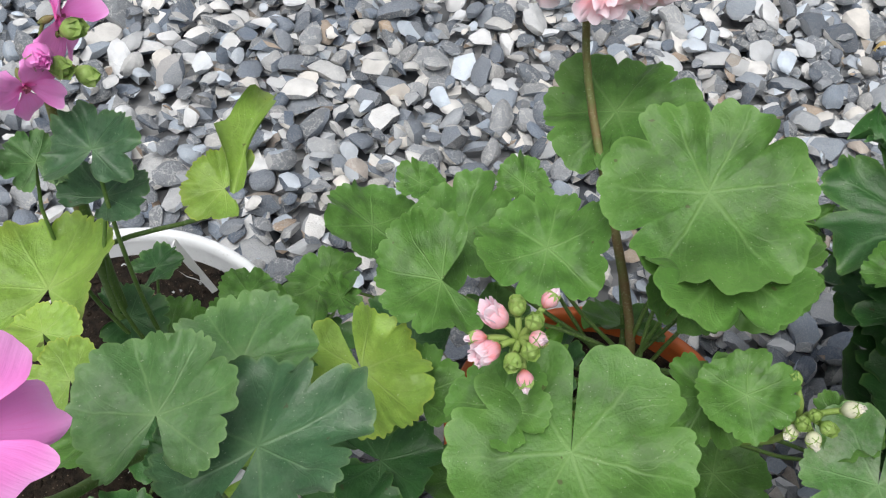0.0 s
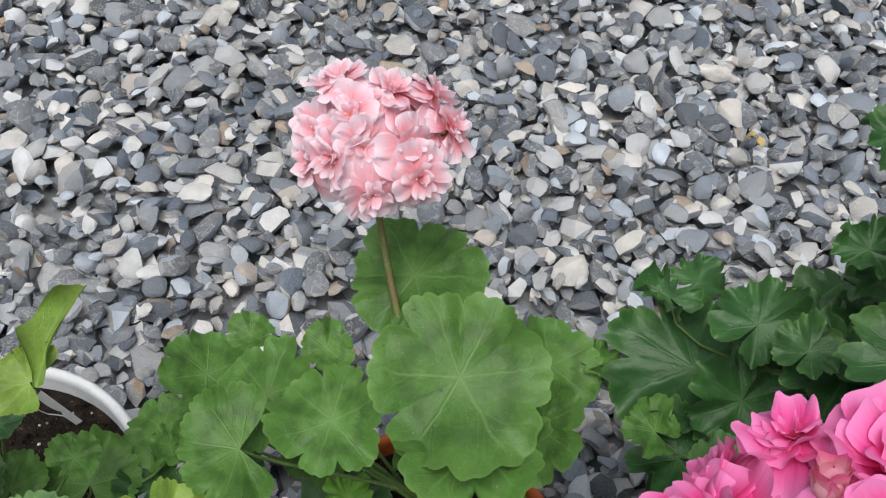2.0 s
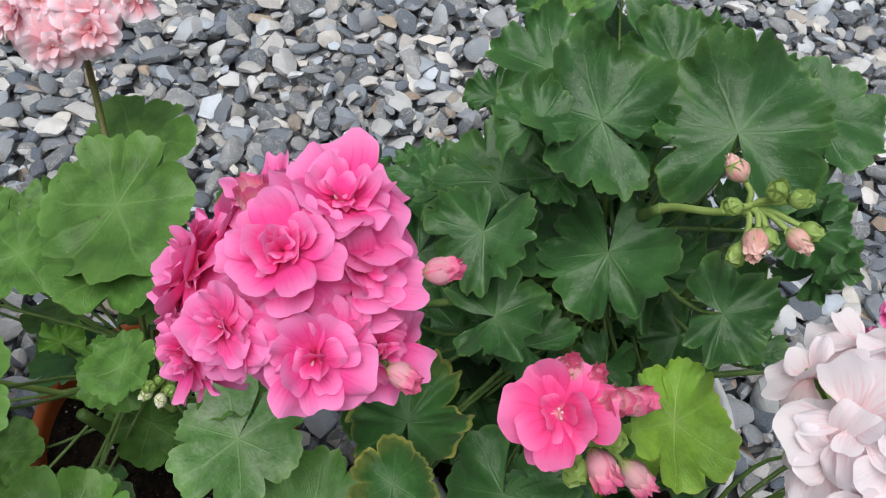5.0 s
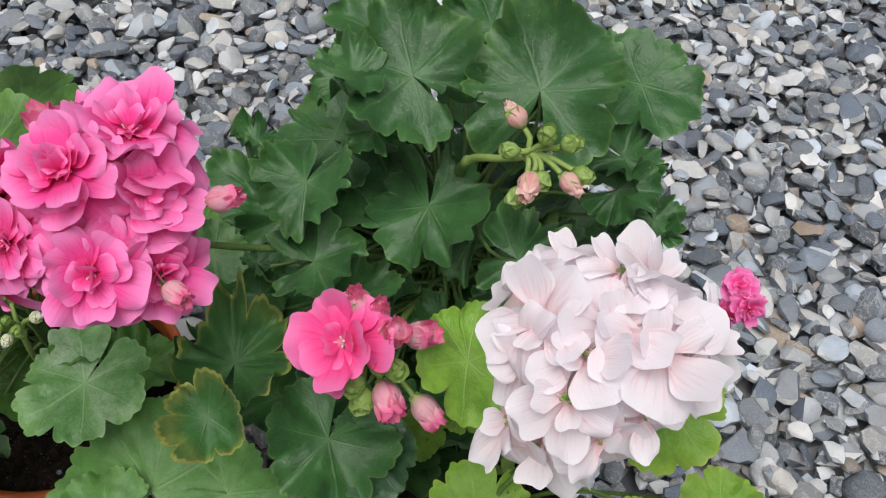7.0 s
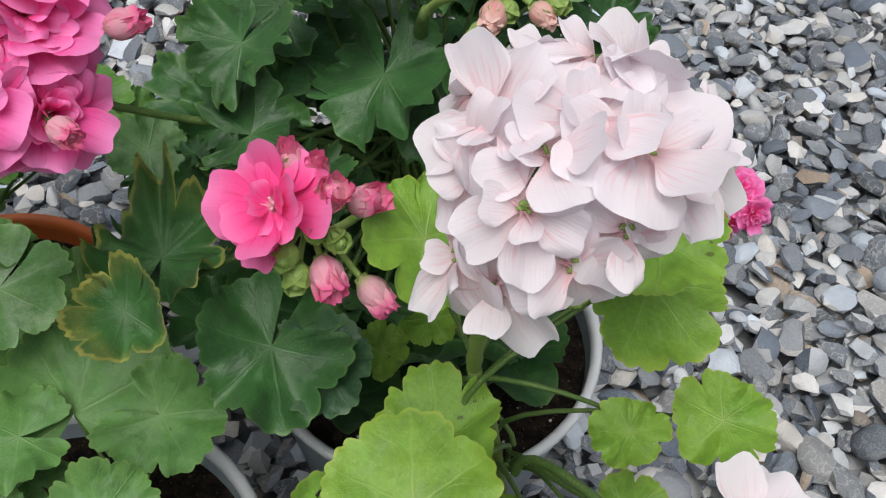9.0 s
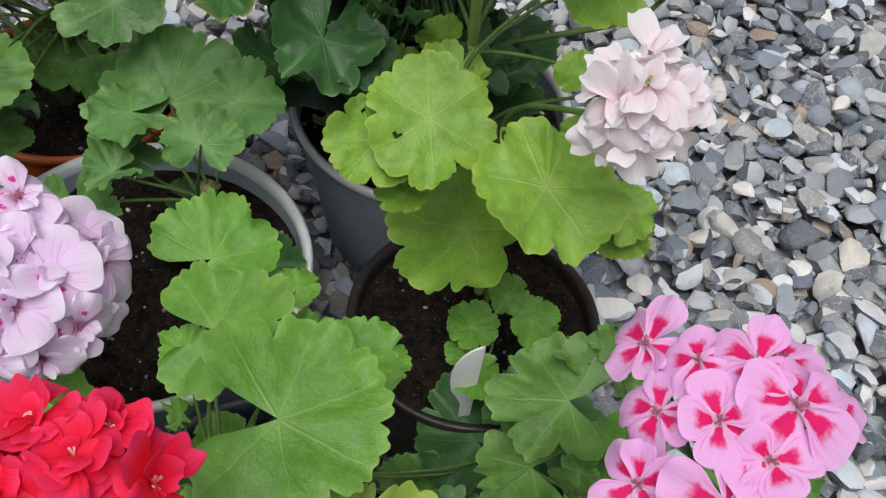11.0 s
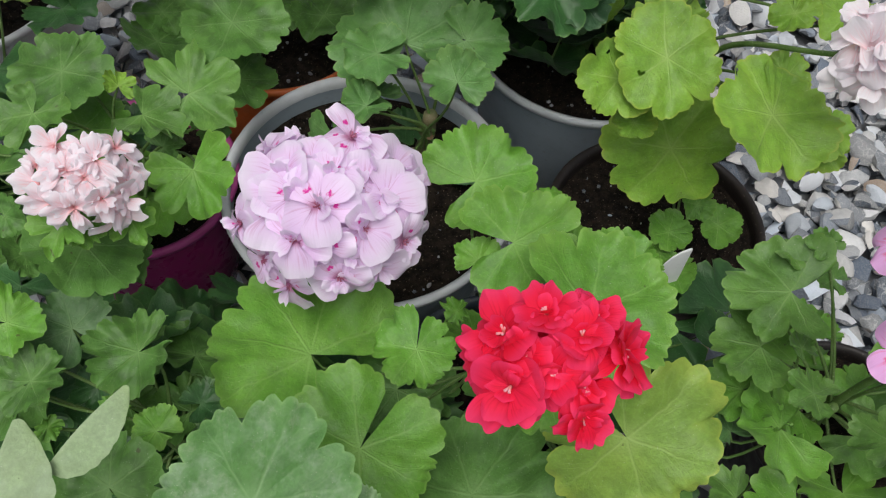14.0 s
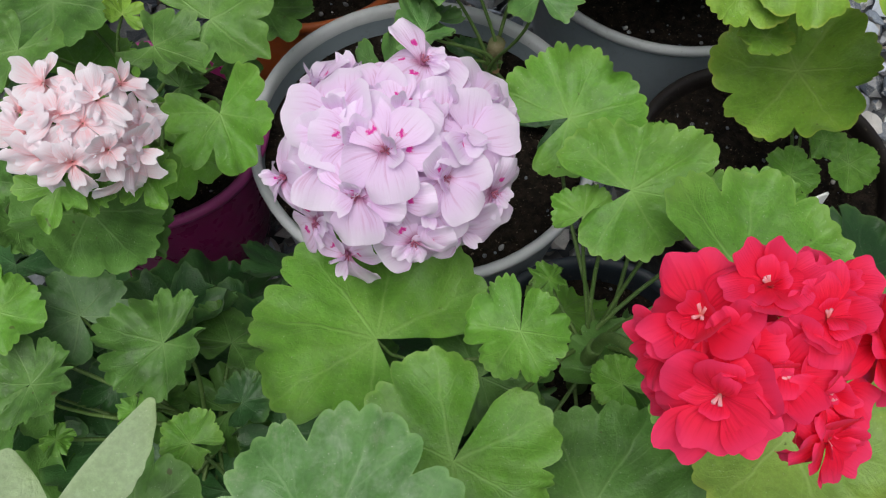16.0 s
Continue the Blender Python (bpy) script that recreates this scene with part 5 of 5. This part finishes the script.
# ---- blush-white geranium in the brown pot ----
f_plant = plant(0.473, 0.048, 0.13, (0.474, 0.06, 0.15), "lime-leaved geranium with two blush-white flower heads", (0.48, 0.1, 0.26))
stem(f_plant, ((0.475, 0.065, 0.12), (0.488, 0.125, 0.2), (0.465, 0.12, 0.29), (0.449, 0.1, 0.37)), 0.0042, 0.0034, LIME_STALK)
stem(f_plant, ((0.449, 0.1, 0.37), (0.447, 0.09, 0.4), (0.446, 0.075, 0.43), (0.447, 0.068, 0.46)), 0.0034, 0.003, LIME_STALK)
leaf(f_plant, 0.425, 0.035, 0.365, 0.0395, -24, -14, 160, "lime", "round", cup=0.08, holes=1, node=(0.474, 0.117, 0.27))
leaf(f_plant, 0.434, 0.070, 0.350, 0.0337, 15, -14, -38, "lime", "round", fold=0.2, holes=1, node=(0.474, 0.117, 0.27))
leaf(f_plant, 0.395, 0.029, 0.350, 0.0303, -9, -25, 137, "lime", "round", holes=2, node=(0.474, 0.117, 0.27))
leaf(f_plant, 0.490, -0.008, 0.360, 0.0444, -19, -10, -176, "lime", "round", cup=0.06, holes=1, node=(0.474, 0.117, 0.27))
leaf(f_plant, 0.456, 0.042, 0.262, 0.0564, -15, 23, 162, "lime", "round", fold=0.15)
leaf(f_plant, 0.411, 0.016, 0.320, 0.0163, -4, -7, 171, "lime", "round", node=(0.474, 0.117, 0.27))
leaf(f_plant, 0.541, 0.003, 0.330, 0.0198, -23, 8, -136, "lime", "round", node=(0.474, 0.117, 0.27))
leaf(f_plant, 0.425, 0.121, 0.430, 0.0320, -27, -15, -157, "lime", "round", node=(0.449, 0.095, 0.37))
leaf(f_plant, 0.515, 0.107, 0.450, 0.0266, 26, 12, -89, "lime", "round", cup=0.0, node=(0.449, 0.095, 0.37))
leaf(f_plant, 0.522, 0.120, 0.410, 0.0385, -19, -7, -172, "lime", "round", node=(0.449, 0.095, 0.37))
leaf(f_plant, 0.510, 0.061, 0.385, 0.0164, -23, 25, 160, "lime", "round", ruffle=0.12, node=(0.449, 0.095, 0.37))
leaf(f_plant, 0.479, 0.103, 0.430, 0.0133, -23, 2, -138, "lime", "round", node=(0.449, 0.095, 0.37))
leaf(f_plant, 0.517, 0.045, 0.340, 0.0200, -20, 13, -124, "lime", "round", node=(0.474, 0.117, 0.27))
leaf(f_plant, 0.556, 0.077, 0.370, 0.0234, -7, 1, 143, "lime", "round", node=(0.474, 0.117, 0.27))
leaf(f_plant, 0.466, 0.006, 0.200, 0.0198, 3, -9, 82, "fresh", "round")
leaf(f_plant, 0.508, 0.014, 0.200, 0.0188, -13, 5, -155, "fresh", "round")
leaf(f_plant, 0.470, -0.026, 0.190, 0.0183, -11, 23, 162, "fresh", "round")
leaf(f_plant, 0.459, -0.007, 0.190, 0.0130, -6, -6, 68, "fresh", "round")
leaf(f_plant, 0.490, 0.027, 0.210, 0.0157, 28, 16, -6, "fresh", "round")
leaf(f_plant, 0.546, 0.008, 0.310, 0.0208, -28, 25, 166, "lime", "round", node=(0.474, 0.117, 0.27))
leaf(f_plant, 0.432, 0.157, 0.330, 0.0180, -28, -5, 108, "lime", "round", node=(0.474, 0.117, 0.27))
leaf(f_plant, 0.407, 0.156, 0.300, 0.0187, -26, 22, 156, "lime", "round", node=(0.474, 0.117, 0.27))
flower_head(f_plant, "blush", (0.4625, 0.058, 0.525), 0.0430, 0.0215, [(-0.31, -0.50, 0.81), (-0.42, -0.75, 0.51), (-0.73, 0.50, 0.47), (-0.27, 0.66, 0.70), (0.47, 0.41, 0.78), (0.66, -0.45, 0.60), (-0.82, -0.51, -0.26), (-0.05, -0.99, 0.13), (-0.65, -0.13, 0.75), (0.86, -0.02, 0.50), (-0.80, -0.32, 0.40), (0.31, -0.86, 0.41), (0.02, -0.28, 0.96), (-0.57, -0.74, -0.36), (0.60, -0.01, 0.80), (0.1, 0.3, 0.95), (0.38, -0.45, 0.8)], node=(0.447, 0.07, 0.45), thick=0.0028, label="large blush-white flower head with faded petals", facing=0.55, wobble=0.25, jut=0.1)
flower_head(f_plant, "blush", (0.523, -0.027, 0.438), 0.0295, 0.0192, [(-0.67, 0.24, 0.70), (-0.47, -0.88, 0.04), (0.21, 0.48, 0.85), (0.17, -0.53, 0.83), (-0.70, -0.51, 0.50), (0.59, -0.25, 0.77), (-0.24, -0.26, 0.93), (0.34, -0.88, 0.34), (-0.14, 0.47, 0.87), (-0.84, -0.15, 0.52), (-0.69, -0.57, -0.45)], node=(0.473, 0.08, 0.312), thick=0.0018, rise=0.3, stalk_pull=None, label="blush-white flower head on a side stalk", facing=0.7, wobble=0.3)

# ---- red geranium in the blue-black pot ----
r_plant = plant(0.33, -0.11, 0.13, (0.315, -0.125, 0.2), "green geranium with a scarlet flower head")
stem(r_plant, ((0.32, -0.115, 0.12), (0.318, -0.12, 0.16), (0.312, -0.13, 0.2), (0.31, -0.14, 0.25)), 0.007, 0.0045)
leaf(r_plant, 0.301, -0.017, 0.290, 0.0427, 22, 12, -66, "fresh", "zonal", ruffle=0.08)
leaf(r_plant, 0.320, -0.090, 0.325, 0.0420, 15, 9, -87, "fresh", "zonal", cup=0.05, ruffle=0.06)
leaf(r_plant, 0.360, -0.080, 0.300, 0.0203, 17, 25, -10, "fresh", "zonal", fold=0.5)
leaf(r_plant, 0.360, -0.149, 0.345, 0.0526, -9, 9, -90, "fresh", "zonal", cup=0.08, ruffle=0.07)
leaf(r_plant, 0.193, -0.140, 0.262, 0.0690, 10, 8, 60, "fresh", "fan", ruffle=0.06, cup=0.05, opening=72)
leaf(r_plant, 0.260, -0.166, 0.325, 0.0262, -6, -5, 174, "fresh", "curly", cup=0.02, ruffle=0.05, opening=6)
leaf(r_plant, 0.229, -0.218, 0.302, 0.0510, 5, -6, 152, "fresh", "zonal", cup=0.06, ruffle=0.07, opening=14)
leaf(r_plant, 0.387, -0.204, 0.290, 0.0566, 9, 5, -148, "yellow", "zonal", cup=0.06, ruffle=0.06)
leaf(r_plant, 0.297, -0.228, 0.252, 0.0564, -2, -6, 0, "mid", "zonal", ruffle=0.08)
leaf(r_plant, 0.334, -0.198, 0.330, 0.0226, -11, 12, 108, "fresh", "zonal", ruffle=0.12)
leaf(r_plant, 0.290, -0.094, 0.240, 0.0114, 18, -30, -41, "fresh", "curly", ruffle=0.3)
leaf(r_plant, 0.353, -0.036, 0.290, 0.0156, 5, 3, -18, "fresh", "zonal")
leaf(r_plant, 0.395, -0.088, 0.300, 0.0276, -0, -0, -111, "fresh", "zonal")
leaf(r_plant, 0.300, -0.089, 0.300, 0.0171, 21, -15, -40, "fresh", "zonal")
leaf(r_plant, 0.324, -0.158, 0.240, 0.0175, -5, 1, 38, "fresh", "zonal")
fill(r_plant, 8, 0.31, -0.15, 0.08, 0.18, 0.24, 0.032, ("mid", "fresh"), "zonal", 5)
fill(r_plant, 7, 0.407, -0.216, 0.07, 0.15, 0.19, 0.042, ("mid", "dark"), "zonal", 15)
fill(r_plant, 6, 0.491, -0.081, 0.06, 0.15, 0.19, 0.04, ("mid", "dark"), "zonal", 16)
flower_head(r_plant, "red", (0.314, -0.233, 0.453), 0.0366, 0.0165, [(-0.75, 0.11, 0.65, 1.10), (-0.63, -0.60, 0.49, 1.10), (-0.15, -0.56, 0.81), (0.40, -0.71, 0.59), (0.86, -0.14, 0.49), (0.24, -0.10, 0.97, 0.85), (-0.19, 0.20, 0.96), (0.45, 0.27, 0.85, 0.85), (-0.86, -0.49, -0.13, 0.90), (0.32, -0.92, 0.24, 0.85), (-0.50, -0.30, 0.81, 0.85), (0.69, 0.17, 0.70, 0.80), (-0.96, -0.08, 0.27, 0.80)], node=(0.31, -0.14, 0.24), thick=0.0026, label="scarlet semi-double flower head", facing=0.35, jut=0.2, wobble=0.25, squash=0.95)

# ---- dusty-leaved geranium ----
s_plant = plant(0.19, -0.345, 0.13, (0.19, -0.31, 0.2), "geranium with large dusty grey-green leaves")
leaf(s_plant, 0.180, -0.268, 0.360, 0.0510, 4, -10, -1, "grey", "zonal", cup=0.06, ruffle=0.08, opening=10)
folded_leaf(s_plant, (0.083, -0.256, 0.372), (0.116, -0.219, 0.386), (0.0125, -0.0125, -0.006), "silver", "silvery back of a folded leaf")
folded_leaf(s_plant, (0.055, -0.295, 0.365), (0.067, -0.237, 0.384), (0.030, -0.010, -0.006), "silver", "silvery back of a folded leaf")
leaf(s_plant, 0.231, -0.278, 0.350, 0.0213, -2, -11, 0, "grey", "zonal")
leaf(s_plant, 0.088, -0.237, 0.285, 0.0350, 10, -6, 32, "mid", "zonal")
leaf(s_plant, 0.106, -0.199, 0.275, 0.0166, -5, 5, 74, "fresh", "zonal", ruffle=0.15)
# Low leaves in dark green, standing in for deep shade below the dusty ones.
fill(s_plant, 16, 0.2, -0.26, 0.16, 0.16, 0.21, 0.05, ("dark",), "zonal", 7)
fill(s_plant, 6, 0.37, -0.29, 0.06, 0.16, 0.2, 0.045, ("mid", "dark"), "zonal", 17)

# ---- low geranium with curled fresh leaves ----
g_plant = plant(0.1, -0.17, 0.13, (0.1, -0.165, 0.17), "low geranium with ruffled green leaves")
leaf(g_plant, 0.083, -0.141, 0.262, 0.0332, -14, 1, 116, "mid", "curly", ruffle=0.14)
leaf(g_plant, 0.019, -0.162, 0.260, 0.0254, 15, -2, -57, "mid", "curly", ruffle=0.12)
leaf(g_plant, 0.003, -0.131, 0.280, 0.0242, -5, 8, -83, "fresh", "curly", ruffle=0.12)
leaf(g_plant, 0.033, -0.119, 0.250, 0.0289, 14, -5, 46, "blue", "zonal", ruffle=0.08)
leaf(g_plant, 0.118, -0.158, 0.220, 0.0175, 4, -7, -58, "dark", "zonal")
leaf(g_plant, 0.045, -0.142, 0.210, 0.0182, -23, -10, 154, "dark", "curly", ruffle=0.15)
leaf(g_plant, 0.025, -0.181, 0.230, 0.0099, 3, 60, -39, "fresh", "curly", ruffle=0.2)
leaf(g_plant, 0.067, -0.170, 0.240, 0.0107, -4, 17, 166, "fresh", "curly", ruffle=0.2)
fill(g_plant, 18, 0.09, -0.16, 0.1, 0.18, 0.23, 0.036, ("fresh", "mid", "dark"), "curly", 6)
# Bottom layer takes the dark leaf colour to deepen the shade in the gaps.
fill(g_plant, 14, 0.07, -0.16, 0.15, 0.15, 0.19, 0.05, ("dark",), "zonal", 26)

# ---- pale-pink geranium in the purple pot ----
k_plant = plant(0.022, 0.078, 0.14, (0.04, 0.05, 0.2), "geranium with deeply lobed leaves and pale pink flowers")
stem(k_plant, ((0.03, 0.06, 0.13), (0.035, 0.05, 0.18), (0.05, 0.02, 0.22), (0.06, -0.01, 0.26)), 0.006, 0.004)
leaf(k_plant, 0.102, 0.024, 0.325, 0.0366, 3, 12, -72, "ivy", "oak", ruffle=0.12)
leaf(k_plant, 0.076, -0.000, 0.330, 0.0293, -19, -10, -99, "ivy", "oak", ruffle=0.12)
leaf(k_plant, 0.109, -0.027, 0.307, 0.0345, -25, 20, -167, "fresh", "oak", ruffle=0.12)
leaf(k_plant, 0.003, 0.002, 0.325, 0.0310, -11, 5, 153, "ivy", "oak", ruffle=0.1)
leaf(k_plant, -0.005, 0.076, 0.287, 0.0409, -12, 2, 161, "mid", "round", cup=0.02)
leaf(k_plant, 0.046, -0.081, 0.295, 0.0394, -17, -1, -100, "mid", "round", ruffle=0.08)
leaf(k_plant, 0.048, -0.095, 0.340, 0.0211, -14, 6, 170, "fresh", "oak", ruffle=0.12)
leaf(k_plant, 0.058, -0.091, 0.335, 0.0167, -30, 14, 175, "fresh", "oak", ruffle=0.12)
leaf(k_plant, 0.083, -0.083, 0.330, 0.0182, -13, 18, -167, "fresh", "oak", ruffle=0.12)
leaf(k_plant, 0.048, 0.042, 0.310, 0.0126, 19, 31, 10, "lime", "oak", ruffle=0.12)
leaf(k_plant, 0.110, 0.039, 0.280, 0.0194, -12, 10, -135, "mid", "oak", ruffle=0.12)
leaf(k_plant, -0.008, -0.064, 0.300, 0.0162, -11, 37, -125, "mid", "zonal")
leaf(k_plant, 0.003, -0.080, 0.280, 0.0192, -28, -34, -125, "mid", "zonal")
leaf(k_plant, 0.054, -0.077, 0.270, 0.0282, -11, -7, -130, "mid", "zonal", ruffle=0.1)
leaf(k_plant, 0.084, -0.003, 0.300, 0.0163, 10, 11, -77, "mid", "oak", ruffle=0.12)
fill(k_plant, 14, -0.04, 0.02, 0.11, 0.2, 0.27, 0.034, ("mid", "dark", "fresh"), "zonal", 4)
# Dark-coloured underlayer: the shade between the lobed leaves put into leaf colour.
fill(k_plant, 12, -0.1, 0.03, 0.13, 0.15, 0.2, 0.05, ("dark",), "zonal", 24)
flower_head(k_plant, "pale", (0.060, -0.074, 0.357), 0.0350, 0.0160, [(-0.30, 0.04, 0.95), (0.71, 0.31, 0.63), (-0.59, -0.58, 0.57), (0.08, -0.95, 0.30), (0.68, -0.66, -0.31), (0.32, -0.55, 0.77), (0.98, -0.07, 0.20), (-0.04, -0.48, 0.88), (0.59, -0.72, 0.36), (-0.77, -0.16, 0.62), (0.49, -0.19, 0.85), (-0.36, -0.86, 0.35), (0.89, -0.46, 0.03), (0.27, -0.08, 0.96)], node=(0.06, -0.01, 0.25), label="small pale pink flower head with fringed petals")

# ---- ivy-leaved geranium with blotched flowers ----
j_plant = plant(0.59, -0.13, 0.13, (0.56, -0.14, 0.19), "ivy-leaved geranium with pink crimson-blotched flowers")
stem(j_plant, ((0.58, -0.13, 0.12), (0.57, -0.135, 0.16), (0.555, -0.15, 0.2), (0.54, -0.165, 0.25)), 0.005, 0.0035)
leaf(j_plant, 0.507, -0.103, 0.295, 0.0412, -5, -5, 74, "ivy", "ivy", ruffle=0.08)
leaf(j_plant, 0.489, -0.132, 0.272, 0.0345, -12, -3, 78, "ivy", "ivy", ruffle=0.08)
leaf(j_plant, 0.510, -0.172, 0.287, 0.0191, 9, 9, 59, "ivy", "ivy", ruffle=0.08)
leaf(j_plant, 0.452, -0.147, 0.220, 0.0257, 4, 17, 9, "blue", "ivy", ruffle=0.12)
leaf(j_plant, 0.561, -0.196, 0.270, 0.0256, -19, 21, 84, "ivy", "ivy", ruffle=0.1)
leaf(j_plant, 0.610, -0.172, 0.260, 0.0254, 21, -26, -82, "ivy", "ivy", ruffle=0.1)
leaf(j_plant, 0.511, -0.076, 0.300, 0.0139, -9, -9, -124, "ivy", "ivy", ruffle=0.1)
leaf(j_plant, 0.531, -0.076, 0.310, 0.0129, 14, -22, 25, "ivy", "ivy", ruffle=0.1)
leaf(j_plant, 0.479, -0.171, 0.220, 0.0156, 0, 15, 24, "blue", "ivy", ruffle=0.25)
leaf(j_plant, 0.508, -0.167, 0.230, 0.0123, 1, 16, 31, "fresh", "ivy", ruffle=0.25)
leaf(j_plant, 0.465, -0.182, 0.220, 0.0111, 7, 19, 61, "blue", "ivy", ruffle=0.2)
leaf(j_plant, 0.520, -0.176, 0.220, 0.0102, -5, 21, 134, "fresh", "ivy", ruffle=0.2)
leaf(j_plant, 0.596, -0.175, 0.360, 0.0083, 15, 27, -42, "ivy", "ivy", ruffle=0.1)
leaf(j_plant, 0.513, -0.137, 0.280, 0.0132, 10, 19, 29, "ivy", "ivy", ruffle=0.1)
leaf(j_plant, 0.553, -0.077, 0.270, 0.0153, 10, 2, 61, "ivy", "ivy", ruffle=0.1)
flower_head(j_plant, "blotch", (0.543, -0.174, 0.396), 0.0520, 0.0190, [(-0.65, 0.58, 0.48), (-0.75, -0.13, 0.64), (-0.30, -0.33, 0.89), (0.32, -0.21, 0.92, 1.1), (-0.81, -0.57, 0.15), (-0.21, -0.86, 0.47, 1.1), (0.12, -0.62, 0.77, 0.85), (-0.38, 0.30, 0.88, 0.9), (0.10, 0.20, 0.97, 0.9), (0.76, 0.03, 0.65), (0.50, 0.46, 0.73, 0.9), (-0.66, -0.62, -0.42, 0.9)], node=(0.55, -0.155, 0.22), label="pink flower head with crimson blotches", facing=0.9, jut=0.12, wobble=0.2)
fill(j_plant, 14, 0.56, -0.165, 0.09, 0.19, 0.25, 0.034, ("ivy", "fresh", "fresh"), "ivy", 3)


# ---- plant labels ----
def plant_label(x, y, z, tall, wide, rx, ry, rz, label, blade=0.33, bulge=1.0):
    """A white plastic stick label: a narrow foot and a head with one straight and one bulging edge."""
    s = Soup()
    prof = [(0.0, 0.4), (blade * 0.98, 0.45), (blade, 0.45), (blade + 0.08, 0.62), (blade + 0.18, 0.9), (0.62, 1.0), (0.72, 1.0), (0.82, 0.9), (0.9, 0.7), (0.96, 0.42), (1.0, 0.08)]
    for side in (-0.0007, 0.0007):
        s.grid([[Vector((-w * wide * (bulge if q > blade else 1), side, q * tall)), Vector((-0.3 * w * wide, side * 1.4, q * tall)), Vector((0, side, q * tall))] for q, w in prof])
    s.grid([[Vector((0, -0.0007, q * tall)), Vector((0, 0.0007, q * tall))] for q, w in prof])
    s.grid([[Vector((-w * wide, -0.0007, q * tall)), Vector((-w * wide, 0.0007, q * tall))] for q, w in prof])
    ob = new("plant_label", s.mesh("plant_label", LABEL_WHITE, False))
    ob.matrix_basis = pose(x, y, z, rx, ry, rz)
    return tagged(ob, label, "plant label", "plant labels")


plant_label(0.468, -0.036, 0.133, 0.099, 0.019, -3, 2, 8, "white plastic plant label stuck in dark soil")
plant_label(-0.142, 0.384, 0.15, 0.075, 0.012, -5, -14, 40, "white plastic plant stick leaning in the soil", bulge=0.5)


# ---- small litter ----
def fallen_petal(x, y, z, size, mat, label):
    s = Soup()
    petal(s, size, size * 0.8, 0.3, 0.5, I4, 0, 0.3, 1.2, 0, 5, 8, 7)
    petal(s, size * 0.7, size * 0.6, 2.6, 0.7, I4, 0, 0.3, 1.0, 0, 6, 7, 6)
    ob = new("fallen_petal", s.mesh("fallen_petal", mat))
    ob.matrix_basis = pose(x, y, z, 0, 0, 40)
    return tagged(ob, label, "petal")


fallen_petal(0.561, 0.856, 0.008, 0.02, DRY_PETAL, "crumpled dry yellow petal lying on gravel")
for k in range(7):
    s = Soup()
    a = k * 2.1
    petal(s, 0.011, 0.008, a, 1.0, Matrix.Translation((0.268 + 0.006 * math.cos(a), 0.105 + 0.006 * math.sin(a), 0.155 + 0.009 * k)), 0, 0.15, 0.9, 0, k, 5, 5)
    part("dry_scale", s.mesh("dry_scale", DRY), e_plant, I4)
